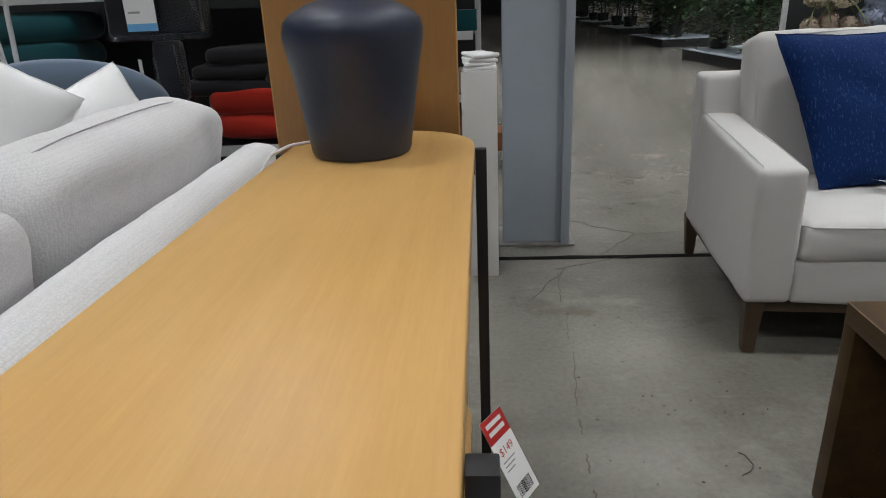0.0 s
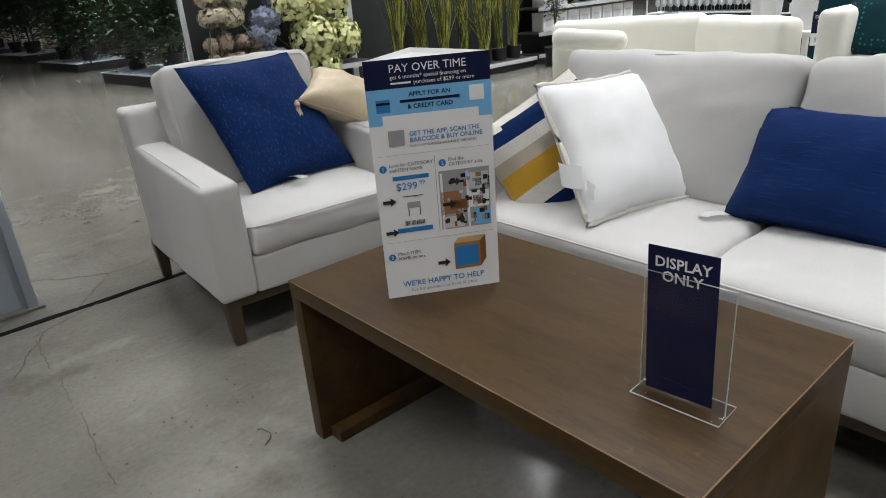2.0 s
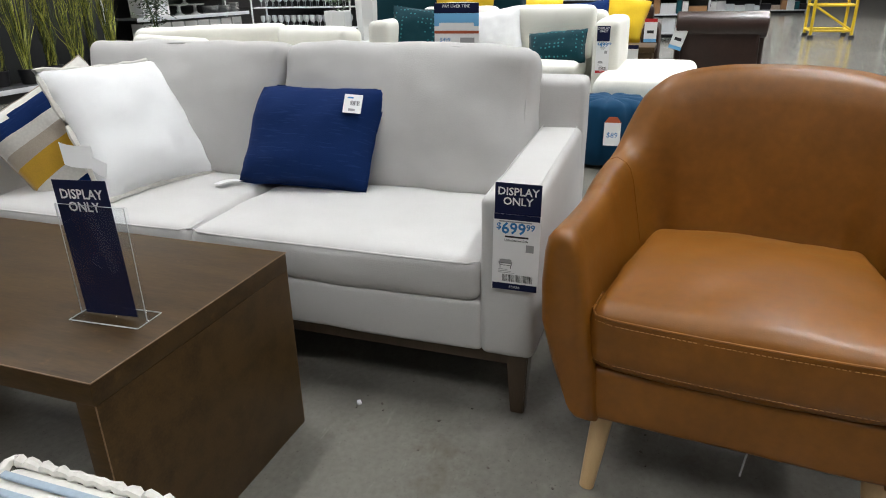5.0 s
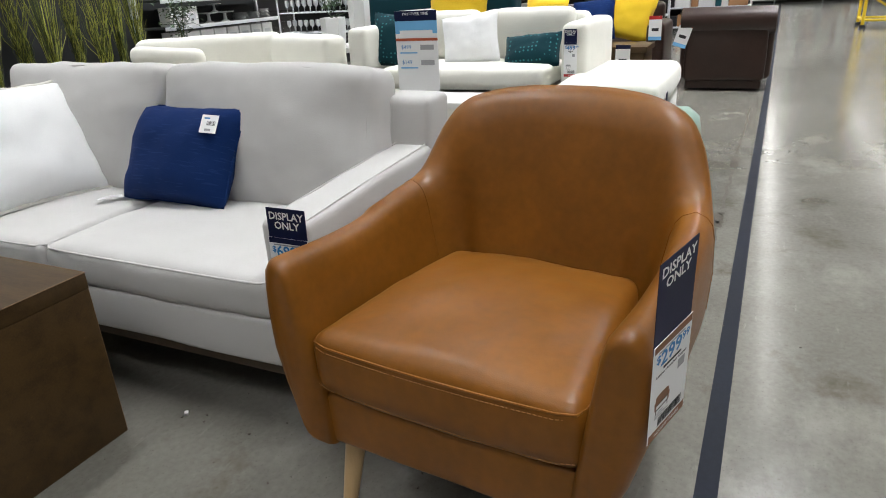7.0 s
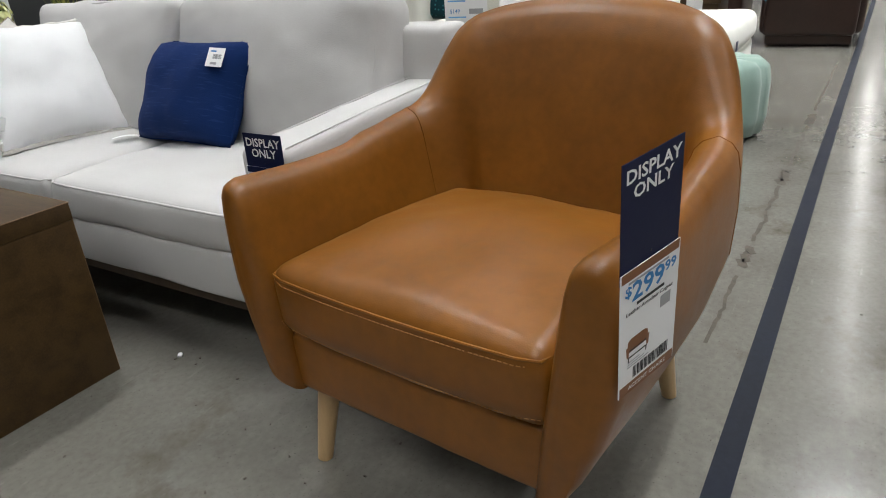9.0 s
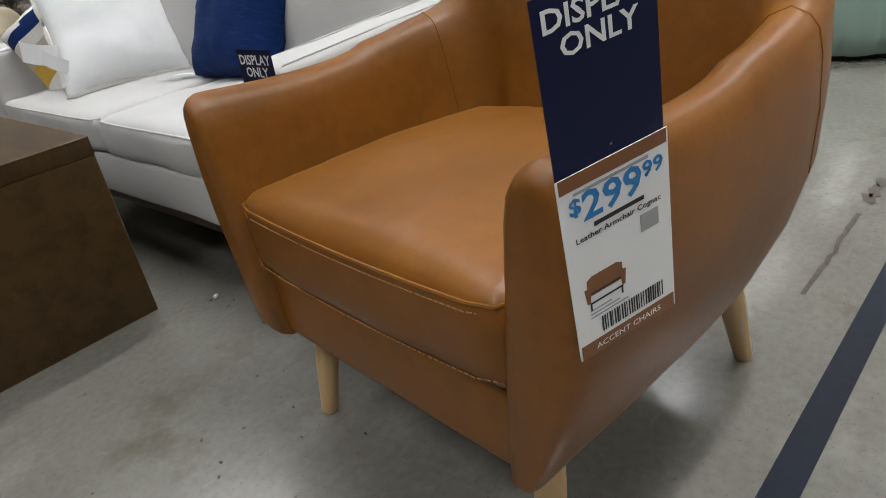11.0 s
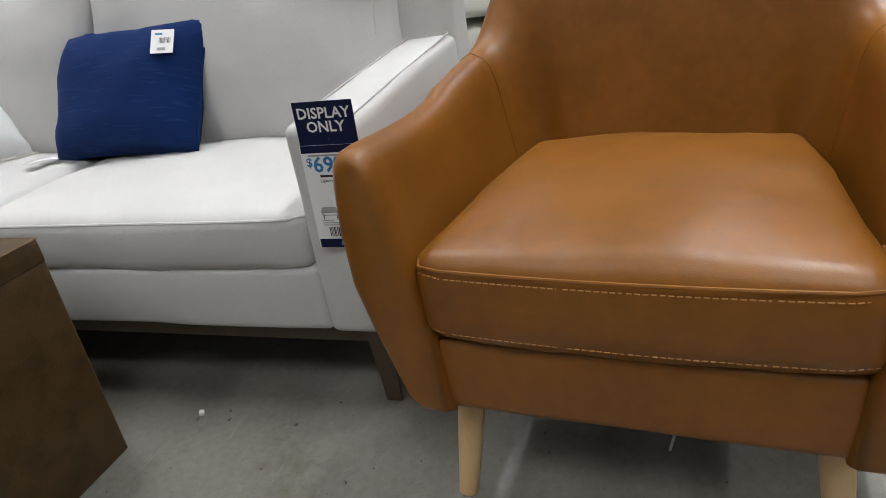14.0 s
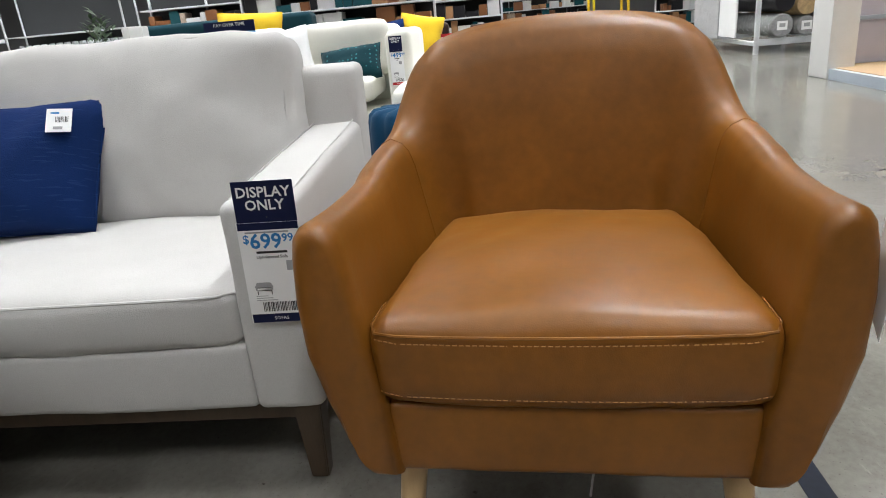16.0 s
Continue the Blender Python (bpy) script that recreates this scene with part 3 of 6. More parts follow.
sofa_set("armchair", pose(0.925, 2.095, 0, 0, 0, -3.5), 1.0, 1, "oatmeal linen armchair with box arms and tapered wooden legs", "armchair", 5.0, 0.548, 0.84)


# ---- cognac leather armchair ----
def tub_chair(m):
    t = thing("leather_armchair", m, "cognac leather tub armchair with splayed pale wooden legs", "armchair")
    a, mid, b, power = 0.412, 0.35, 0.42, 0.60

    def plan(s):
        """Outer line of the shell, from one arm's front round the back to the other: place, inward normal, how far round the back."""
        if s < 0.2 or s > 0.8:
            k = (s if s < 0.5 else 1 - s) / 0.2
            sign = -1 if s < 0.5 else 1
            return Vector((sign * (a - 0.004 * (1 - k) ** 2), mid * k)), Vector((-sign, 0)), 0.0
        f = math.pi * (s - 0.2) / 0.6
        c, q = math.cos(f), math.sin(f)
        p = Vector((-a * math.copysign(abs(c) ** power, c), mid + b * abs(q) ** power))
        nrm = Vector((math.copysign(abs(c) ** (2 - power), c) / a, -abs(q) ** (2 - power) / b))
        return p, nrm.normalized(), abs(q)

    def height(p):
        u = abs(p.x)
        if p.y < 0.54:
            k = p.y / 0.54
            return 0.656 - 0.014 * math.sin(math.pi * min(1, k * 1.25)) + 0.024 * max(0, k - 0.55) / 0.45
        steps = ((0.0, 0.907), (0.12, 0.902), (0.22, 0.890), (0.30, 0.870), (0.345, 0.835), (0.372, 0.77), (0.392, 0.70), (0.405, 0.68))
        for (u0, z0), (u1, z1) in zip(steps, steps[1:]):
            if u <= u1:
                return z0 + (z1 - z0) * (u - u0) / (u1 - u0)
        return 0.68

    bm = bmesh.new()
    stations = [i / 120 for i in range(121)]
    rings = []
    for s in stations:
        p, nrm, q = plan(s)
        h = sum(height(plan(min(1, max(0, s + d)))[0]) for d in (-0.012, 0, 0.012)) / 3
        thick_top, thick_low = 0.064 + 0.02 * q, 0.128 + 0.115 * q
        prof = []
        for f, inset in ((0.0, 0.105), (0.04, 0.086), (0.14, 0.060), (0.32, 0.027), (0.52, 0.004), (0.72, 0.0), (0.88, 0.004), (0.95, 0.010), (0.985, 0.021)):
            prof.append((inset + 0.03 * q * max(0, 0.55 - f), 0.215 + (h - 0.215) * f))
        prof.append((0.021 + thick_top * 0.32, h + 0.004))
        for f in (0.985, 0.95, 0.88, 0.72, 0.52, 0.3, 0.0):
            edge = {0.985: 0.82, 0.95: 0.95}.get(f, 1.0)
            prof.append((thick_top * edge + 0.01 + (thick_low - thick_top) * (1 - f) ** 0.8, 0.215 + (h - 0.215) * f))
        ring = []
        for off, z in prof:
            w = p + nrm * off
            wob = noise.noise(Vector((w.x * 7, w.y * 7, z * 7))) * 0.003
            ring.append(bm.verts.new((w.x + nrm.x * wob, w.y + nrm.y * wob, z)))
        rings.append(ring)
    size = len(rings[0])
    creases = [[v.co.copy() for v in rings[k][4:15]] for k in (29, 91)]
    for r0, r1 in zip(rings, rings[1:]):
        for k in range(size):
            bm.faces.new((r0[k], r0[(k + 1) % size], r1[(k + 1) % size], r1[k]))
    for ring, sgn in ((rings[0], -1), (rings[-1], 1)):
        centre = sum((v.co for v in ring), Vector()) / size
        last = ring
        for shrink, push in ((0.96, 0.008), (0.87, 0.018), (0.72, 0.025), (0.45, 0.029)):
            nxt = []
            for v in ring:
                o = v.co - centre
                nxt.append(bm.verts.new((centre.x + o.x * shrink, centre.y - push, centre.z + o.z * (1 - (1 - shrink) * 0.22))))
            for k in range(size):
                bm.faces.new((last[k], last[(k + 1) % size], nxt[(k + 1) % size], nxt[k]))
            last = nxt
        bm.faces.new(last)
    part("shell", bm, TAN, t, sharp=60)
    part("underside", box(-0.29, 0.29, 0.02, 0.62, 0.222, 0.26, 0.01), BLACK, t)
    part("front_rail", moved(soft(0.585, 0.07, 0.135, 0.018, (0, 0.004, 0), 14, 0.002, 4), pose(0, 0.035, 0.213)), TAN, t)

    def narrow(p):
        k = 1 - 0.17 * max(0, (p.y + 0.28) / 0.56) ** 1.4
        return Vector((p.x * k, p.y, p.z))

    c = part("seat_cushion", moved(soft(0.605, 0.565, 0.145, 0.036, (0.004, 0.01, 0.03), 30, 0.006, 9, narrow), pose(0, 0.265, 0.350)), TAN, t)
    for z, off, rad in ((0.479, 0.0, 0.0026), (0.468, 0.0009, 0.0010), (0.376, 0.0007, 0.0009)):
        line = [(-0.297, 0.10, z), (-0.300, 0.02, z), (-0.288, -0.012, z)] + [(q * 0.28, -0.0205 - 0.0105 * (1 - q * q) - off * 3, z) for q in (-0.9, -0.6, -0.3, 0, 0.3, 0.6, 0.9)] + [(0.288, -0.012, z), (0.300, 0.02, z), (0.297, 0.10, z)]
        if rad > 0.002:
            part("piping", tube(line, rad), TAN, c)
        else:
            tagged(part("stitching", joined(*[tube(d, rad, sides=5) for d in dashes(line)]), STITCH, c), kind="stuff")
    for x in (-1, 1):
        for y0, y1, out in ((0.07, 0.035, 0.025), (0.57, 0.645, 0.01)):
            part("leg", tube([(x * 0.265, y0, 0.23), (x * (0.265 + out * 0.5), (y0 + y1) / 2, 0.115), (x * (0.265 + out), y1, 0.0)], 0.026, sides=16, taper=[1.0, 0.85, 0.66]), BEECH, t, "tapered pale beech leg")
    for line in creases:
        part("seam", tube(line, 0.0017), TAN, t)
    return t


tub_chair(facing((1.417, -0.800, 0), (-0.096, -0.9954, 0), (0, 0, 1)) @ pose(0, 0, 0, -90))


# ---- coffee table ----
def coffee_table(m, w, d, h):
    t = thing("coffee_table", m, "grey-brown wooden waterfall coffee table with worn edges", "coffee table")
    k = 0.048
    part("tabletop", box(0, w, 0, d, h - k, h, 0.004), WALNUT, t)
    for y0, y1 in ((0.0, k), (d - k, d)):
        part("end_panel", box(0.0015, w - 0.0015, y0 + 0.001, y1 - 0.001, 0, h - k, 0.003), WALNUT, t)
    for y0, y1 in ((k, k + 0.05), (d - k - 0.05, d - k)):
        part("foot_rail", box(0.03, w - 0.03, y0, y1, 0.0, 0.035, 0.003), WALNUT, t)
    for a, b in (((0, 0), (0, d)), ((0, d), (w, d)), ((w, d), (w, 0)), ((w, 0), (0, 0))):
        part("worn_edge", tube([(a[0] + (b[0] - a[0]) * q / 12 + (0.0012 if a[0] + b[0] < w / 2 else -0.0012) * (a[0] == b[0]), a[1] + (b[1] - a[1]) * q / 12, h - 0.0012) for q in range(13)], 0.0016, sides=5), EDGEWEAR, t, "pale worn edge")
    for x, y in ((0, 0), (w, 0), (0, d)):
        part("worn_edge", tube([(x + (0.0025 if x == 0 else -0.0025), y + (0.0025 if y == 0 else -0.0025), 0.01 + (h - 0.05) * q / 8) for q in range(9)], 0.0015, sides=5), EDGEWEAR, t, "pale worn edge")
    part("stretcher", box(w / 2 - 0.02, w / 2 + 0.02, k, d - k, h - k - 0.07, h - k, 0.003), WALNUT, t)
    return t


coffee_table(pose(0.882, 0.258, 0), 0.612, 1.185, 0.507)


# ---- pillows ----
def laid(c, h, yaw, lean, roll=0):
    """The pose of a pillow of height h with its middle at c: yaw 0 faces -y; it leans back and rolls."""
    return pose(*c, 0, 0, yaw) @ pose(0, 0, 0, -lean) @ pose(0, 0, 0, 0, roll) @ pose(0, 0, -h / 2)


def slumped(bl, br, tl):
    """A sagging pillow's own axes from three of its corners: the pose of its foot and its skew."""
    bl, br, tl = Vector(bl), Vector(br), Vector(tl)
    x, z = br - bl, tl - bl
    m = facing((bl + br) / 2, x, z) @ pose(0, 0, 0, -90)
    return m, x.length, z.length, x.normalized().dot(z.normalized())


def throw_pillow(c, w, h, t, yaw, lean, roll, material, label, seed, edge=None, group="", at=None, skew=0.0):
    p = thing("throw_pillow", at or laid(c, h, yaw, lean, roll), label, "pillow", group)
    if at:
        bm, line = pillow(w, h, t, seed), rim(w, h, seed=seed)
        slant = Matrix(((1, 0, skew, 0), (0, 1, 0, 0), (0, 0, math.sqrt(1 - skew * skew), 0), (0, 0, 0, 1)))
        part("cover", moved(bm, slant), material, p, sharp=70)
        part("seam", moved(tube(line, 0.003 if not edge else 0.010, True, 6, [1 + (0.3 * math.sin(2.2 * i) if edge else 0) for i in range(len(line))]), slant), edge or material, p)
        return p
    part("cover", pillow(w, h, t, seed), material, p, sharp=70)
    part("seam", tube(rim(w, h, seed=seed), 0.003 if not edge else 0.006, True), edge or material, p)
    return p


def care_label(parent, m, w=0.05, h=0.09, curl=0.02):
    bm = bmesh.new()
    rows = []
    for i in range(7):
        k = i / 6
        rows.append([bm.verts.new((sx * w / 2, -h * k, curl * math.sin(k * 2.6) + 0.004 * sx * k)) for sx in (-1, 1)])
    for a, b in zip(rows, rows[1:]):
        bm.faces.new((a[0], a[1], b[1], b[0]))
    ext = bmesh.ops.solidify(bm, geom=bm.faces[:], thickness=0.0006)
    lab = part("care_label", bm, CARD, parent, "white care label", m=m)
    return lab


def on_cover(w, h, t, x, z, turn=0.0, skew=0.0, lift=0.012):
    """The pose of a flat label resting on the front of a pillow at x, z."""
    def y(px, pz):
        return -t / 2 * plump(2 * px / w, 2 * pz / h - 1)
    d = 0.02
    across = Vector((2 * d, y(x + d, z) - y(x - d, z), 0))
    up = Vector((0, y(x, z + d) - y(x, z - d), 2 * d))
    tall = math.sqrt(1 - skew * skew)
    return facing((x + skew * z, y(x, z) - lift, z * tall), across, up) @ pose(0, 0, 0, 0, 0, turn)


def price_sticker(parent, m):
    card = part("price_sticker", box(-0.03, 0.03, -0.033, 0.033, -0.0008, 0.0008, 0), CARD, parent, "white price sticker", m=m)
    patch(card, "print_line", -0.02, 0.0, 0.018, 0.023, BLUEINK, 0.0014)
    bars(card, -0.008, 0.024, -0.006, 0.010, 10, BLACKINK, 3, 0.0014)
    patch(card, "print_line", -0.012, 0.010, -0.026, -0.018, GREYINK, 0.0014)
    return card


m, w, h, k = slumped((2.112, 0.842, 0.468), (2.08, 0.320, 0.474), (2.288, 0.812, 0.800))
blue = throw_pillow(None, w * 1.02, h, 0.19, 0, 0, 0, NAVY, "navy blue slubbed cotton lumbar pillow leaning on a sofa", 3.0, at=m, skew=k)
price_sticker(blue, on_cover(w, h, 0.19, 0.185, 0.285, 3, k))
care_label(blue, m.inverted() @ facing((2.10, 0.825, 0.484), (-0.45, -0.9, 0.0), (0.9, -0.45, 0.0)), 0.05, 0.09, 0.008)
m, w, h, k = slumped((1.765, 1.100, 0.478), (2.195, 1.010, 0.470), (1.865, 1.385, 0.862))
white = throw_pillow(None, w * 1.06, h * 1.06, 0.19, 0, 0, 0, WHITECOT, "plain white cotton throw pillow with a braided edge", 7.0, STRIPEWHITE, at=m, skew=k)
care_label(white, facing((-0.20, -0.035, 0.15), (0.25, -0.25, 1), (1, 0.35, 0.25)), 0.075, 0.12, 0.02)
care_label(white, facing((-0.19, -0.045, 0.09), (0.5, -0.25, 1), (1, 0.4, 0.75)), 0.05, 0.10, 0.015)
m, w, h, k = slumped((1.263, 2.388, 0.480), (1.776, 2.446, 0.476), (1.174, 2.664, 0.940))
vel = throw_pillow(None, w * 1.09, h * 1.10, 0.17, 0, 0, 0, NAVYVEL, "navy blue textured square pillow on an armchair", 11.0, at=m, skew=k)
care_label(vel, pose(-0.10, -0.035, 0.02, 34, 0, 20), 0.05, 0.08, 0.008)


def striped_pillow():
    h, w, t = 0.45, 0.45, 0.16
    p = thing("throw_pillow", laid((1.965, 1.42, 0.625), h, -48, 20, -32), "striped knit pillow in navy, white, beige and mustard", "pillow")
    bm = pillow(w, h, t, 21.0, 26)
    bands = ((0.10, 4), (0.22, 0), (0.36, 1), (0.54, 2), (0.64, 3), (0.75, 1), (0.88, 0), (1.01, 1))
    for f in bm.faces:
        k = f.calc_center_median().z / h
        f.material_index = next(i for top, i in bands if k < top)
    ob = part("cover", bm, NAVY, p, sharp=70)
    for mt in (STRIPEWHITE, MUSTARD, BEIGE, BEIGE):
        ob.data.materials.append(mt)
    part("seam", tube(rim(w, h, seed=21.0), 0.003, True), BEIGE, p)


striped_pillow()


def tassel_pillow():
    m, w, h, k = slumped((1.570, 2.50, 0.80), (1.99, 2.42, 0.590), (1.79, 2.70, 0.900))
    p = thing("throw_pillow", m, "pale gold satin lumbar pillow with corner tassels", "pillow")
    slant = Matrix(((1, 0, k, 0), (0, 1, 0, 0), (0, 0, math.sqrt(1 - k * k), 0), (0, 0, 0, 1)))
    part("cover", moved(pillow(w, h, 0.19, 31.0, 22, 0.10, 0.010), slant), GOLDSILK, p, sharp=70)
    part("seam", moved(tube(rim(w, h, 0.10, seed=31.0), 0.003, True), slant), GOLDSILK, p)
    down = m.to_3x3().inverted().to_4x4()
    for x in (-w / 2, w / 2):
        for z in (0.0, h):
            at = slant @ Vector((x, 0, z))
            t = part("tassel", lathe([(0.004, 0.0), (0.011, -0.008), (0.013, -0.02), (0.008, -0.028), (0.014, -0.05), (0.020, -0.080), (0.015, -0.085)], 12), GOLDSILK, p, m=Matrix.Translation(at) @ down)
            for j in range(7):
                g = 2 * math.pi * j / 7
                part("fringe", tube([(0.010 * math.cos(g), 0.010 * math.sin(g), -0.03), (0.018 * math.cos(g), 0.018 * math.sin(g), -0.06), (0.021 * math.cos(g), 0.021 * math.sin(g), -0.094)], 0.0022), BEIGE, t)


tassel_pillow()


# ---- printed signs ----
def financing_sign(name, m, w, h, full=True):
    """A three-sided card tower; the front's x runs 0 to w."""
    t = thing(name, m, "three-sided white and blue store information card standing upright", "sign")
    tri = [(0, 0), (w, 0), (w / 2, w * 0.866)]
    for k, (a, b) in enumerate(zip(tri, tri[1:] + tri[:1])):
        va, vb = Vector((*a, 0)), Vector((*b, 0))
        face = part("panel", box(0, w, 0, h, -0.0012, 0, 0), CARD, t, m=facing(va, vb - va, (0, 0, 1)))
        if k == 0:
            front = face
    part("flap", prism([(0.004, 0.003), (w - 0.004, 0.003), (w / 2, w * 0.86)], h - 0.014, h - 0.012), CARD, t)
    f = front
    u = w / 100.0
    v = h / 200.0
    patch(f, "band", 0, w, 178 * v, h, NAVYINK, 0.0005)
    patch(f, "band", 0, w, 150 * v, 178 * v, SKYINK, 0.0005)
    patch(f, "print", 11 * u, 89 * u, 141 * v, 157.5 * v, CARD, 0.0010)
    letters(f, "PAY OVER TIME", 50 * u, 190 * v, 8.8 * u, CARD)
    if not full:
        patch(f, "band", 0, w, 134 * v, 140 * v, ORANGEINK, 0.0010)
        for k, words in enumerate(("$499", "$149")):
            y = (116 - 34 * k) * v
            letters(f, words, 24 * u, y, 12 * u, BLUEINK)
            patch(f, "print", 58 * u, 90 * u, y - 2 * v, y + 9 * v, GREYINK, 0.0010)
            patch(f, "band", 8 * u, 50 * u, y - 10 * v, y - 7 * v, SKYINK, 0.0010)
        return t
    letters(f, "get 6 months* special financing on", 50 * u, 185 * v, 4.4 * u, CARD)
    letters(f, "purchases of $299 or more", 38 * u, 180.4 * v, 4.4 * u, CARD, "LEFT")
    patch(f, "print", 20 * u, 36 * u, 181 * v, 182.4 * v, CARD, 0.0010)
    letters(f, "APPLY FOR AN", 50 * u, 171 * v, 5.0 * u, NAVYINK, bold=0.02)
    patch(f, "print", 26 * u, 74 * u, 166.5 * v, 168.8 * v, NAVYINK, 0.0010)
    letters(f, "& CREDIT CARD", 50 * u, 161.5 * v, 5.0 * u, NAVYINK, bold=0.02)
    patch(f, "print", 7 * u, 18 * u, 160 * v, 170 * v, BLUEINK, 0.0010)
    patch(f, "print", 7 * u, 18 * u, 166 * v, 168 * v, NAVYINK, 0.0014)
    patch(f, "print", 82 * u, 94 * u, 163 * v, 175 * v, CARD, 0.0010)
    patch(f, "print", 14 * u, 27 * u, 133 * v, 145.5 * v, GREYINK, 0.0014)
    letters(f, "GET THE APP, SCAN THE", 31 * u, 140 * v, 5.2 * u, BLUEINK, "LEFT", 0.015)
    letters(f, "BARCODE & BUY ONLINE", 31 * u, 135 * v, 5.2 * u, BLUEINK, "LEFT", 0.015)
    letters(f, "PICK IT UP CURBSIDE OR HAVE IT DELIVERED", 31 * u, 131 * v, 2.7 * u, BLACKINK, "LEFT")
    for y in (125.5, 51):
        patch(f, "rule", 4 * u, 96 * u, y * v, y * v + 0.0006, GREYINK, 0.0010)
    patch(f, "rule", 49.6 * u, 50 * u, 56 * v, 122 * v, GREYINK, 0.0010)
    for words, x, y in (("1", 7, 115), ("2", 56, 115), ("3", 7, 38)):
        dot = part("numbered_dot", lathe([(3.1 * u, 0.0009), (3.1 * u, 0.0013)], 16), BLUEINK, f, m=pose(x * u, y * v, 0))
        letters(f, words, x * u, y * v - 1.6 * u, 4.4 * u, CARD, lift=0.0018)
    for lines, x, y in ((("Look for CATEGORY", "and ITEM NAME"), 12, 116), (("Find the", "CATEGORY aisle"), 61, 116), (("Match ITEM", "NAME on box"), 12, 39)):
        for k, words in enumerate(lines):
            letters(f, words, x * u, (y - 4.2 * k) * v, 4.0 * u, BLACKINK, "LEFT")
    patch(f, "band", 14 * u, 44 * u, 104.5 * v, 108 * v, BLUEINK, 0.0010)
    letters(f, "$299", 16 * u, 96 * v, 8.8 * u, BLUEINK, "LEFT", 0.005)
    letters(f, "99", 35.5 * u, 99.5 * v, 5 * u, BLUEINK, "LEFT")
    patch(f, "print", 21 * u, 38 * u, 90 * v, 90.6 * v, BLACKINK, 0.0010)
    patch(f, "chair_picture", 24 * u, 35 * u, 80 * v, 85 * v, GREYINK, 0.0010)
    for x in (24.5, 34):
        patch(f, "chair_picture", x * u, (x + 0.8) * u, 73 * v, 80 * v, BLACKINK, 0.0010)
    bars(f, 21 * u, 38 * u, 65 * v, 69 * v, 16, BLACKINK, 6)
    patch(f, "band", 14 * u, 44 * u, 59 * v, 63 * v, BLUEINK, 0.0010)
    for x, y in ((4, 87), (4, 60), (60, 98), (54, 79), (46, 27)):
        patch(f, "arrow", x * u, (x + 7) * u, (y - 1.4) * v, (y + 1.4) * v, BLACKINK, 0.0018)
        head = part("arrow", prism([((x + 6.5) * u, (y - 3.6) * v), ((x + 11) * u, y * v), ((x + 6.5) * u, (y + 3.6) * v)], 0.0016, 0.0020), BLACKINK, f)
    # small picture of a shop aisle
    patch(f, "aisle_picture", 52 * u, 95 * u, 57 * v, 108 * v, GREYINK, 0.0008)
    for x0, x1, y0, y1, mt in ((53, 70, 70, 90, KRAFT), (54, 72, 58, 68, PALESTEEL), (60, 76, 74, 82, BROWNINK), (76, 94, 90, 104, PALESTEEL), (80, 88, 92, 99, REEDDARK), (90, 95, 90, 100, BLACKINK), (76, 94, 74, 88, CARD), (80, 89, 76, 84, BLACKINK), (80, 95, 58, 72, SKYINK), (75, 77, 57, 106, CARD), (53, 55, 57, 106, CARD), (74, 79, 98, 106, SKYINK)):
        patch(f, "aisle_picture", x0 * u, x1 * u, y0 * v, y1 * v, mt, 0.0012)
    mix = random.Random(17)
    for _ in range(46):
        x, y = mix.uniform(53, 90), mix.uniform(58, 101)
        ink = mix.choice((BLACKINK, BLACKINK, CHARCOAL, CHARCOAL, GREYINK, BROWNINK, KRAFT, PALESTEEL))
        patch(f, "aisle_picture", x * u, (x + mix.uniform(2, 5)) * u, y * v, (y + mix.uniform(1.5, 6)) * v, ink, 0.0014)
    # picture of a carton
    patch(f, "box_picture", 61 * u, 84 * u, 19 * v, 43 * v, KRAFT, 0.0010)
    part("box_picture", prism([(61 * u, 43 * v), (65 * u, 48 * v), (89 * u, 48 * v), (84 * u, 43 * v)], 0.0008, 0.0012), BEECH, f)
    part("box_picture", prism([(84 * u, 43 * v), (89 * u, 48 * v), (89 * u, 26 * v), (84 * u, 19 * v)], 0.0008, 0.0012), BROWNINK, f)
    patch(f, "box_picture", 62 * u, 82 * u, 22 * v, 40 * v, BLUEINK, 0.0016)
    letters(f, "WE'RE HAPPY TO HELP", 50 * u, 9.5 * v, 7.0 * u, BLUEINK, bold=0.012)
    letters(f, "Ask for assistance at front of store", 50 * u, 4.2 * v, 4.2 * u, GREYINK)
    return t


financing_sign("information_sign", facing((0.994, 1.137, 0.507), (0.863, -0.505, 0), (0, 0, 1)) @ pose(0, 0, 0, -90), 0.285, 0.572)


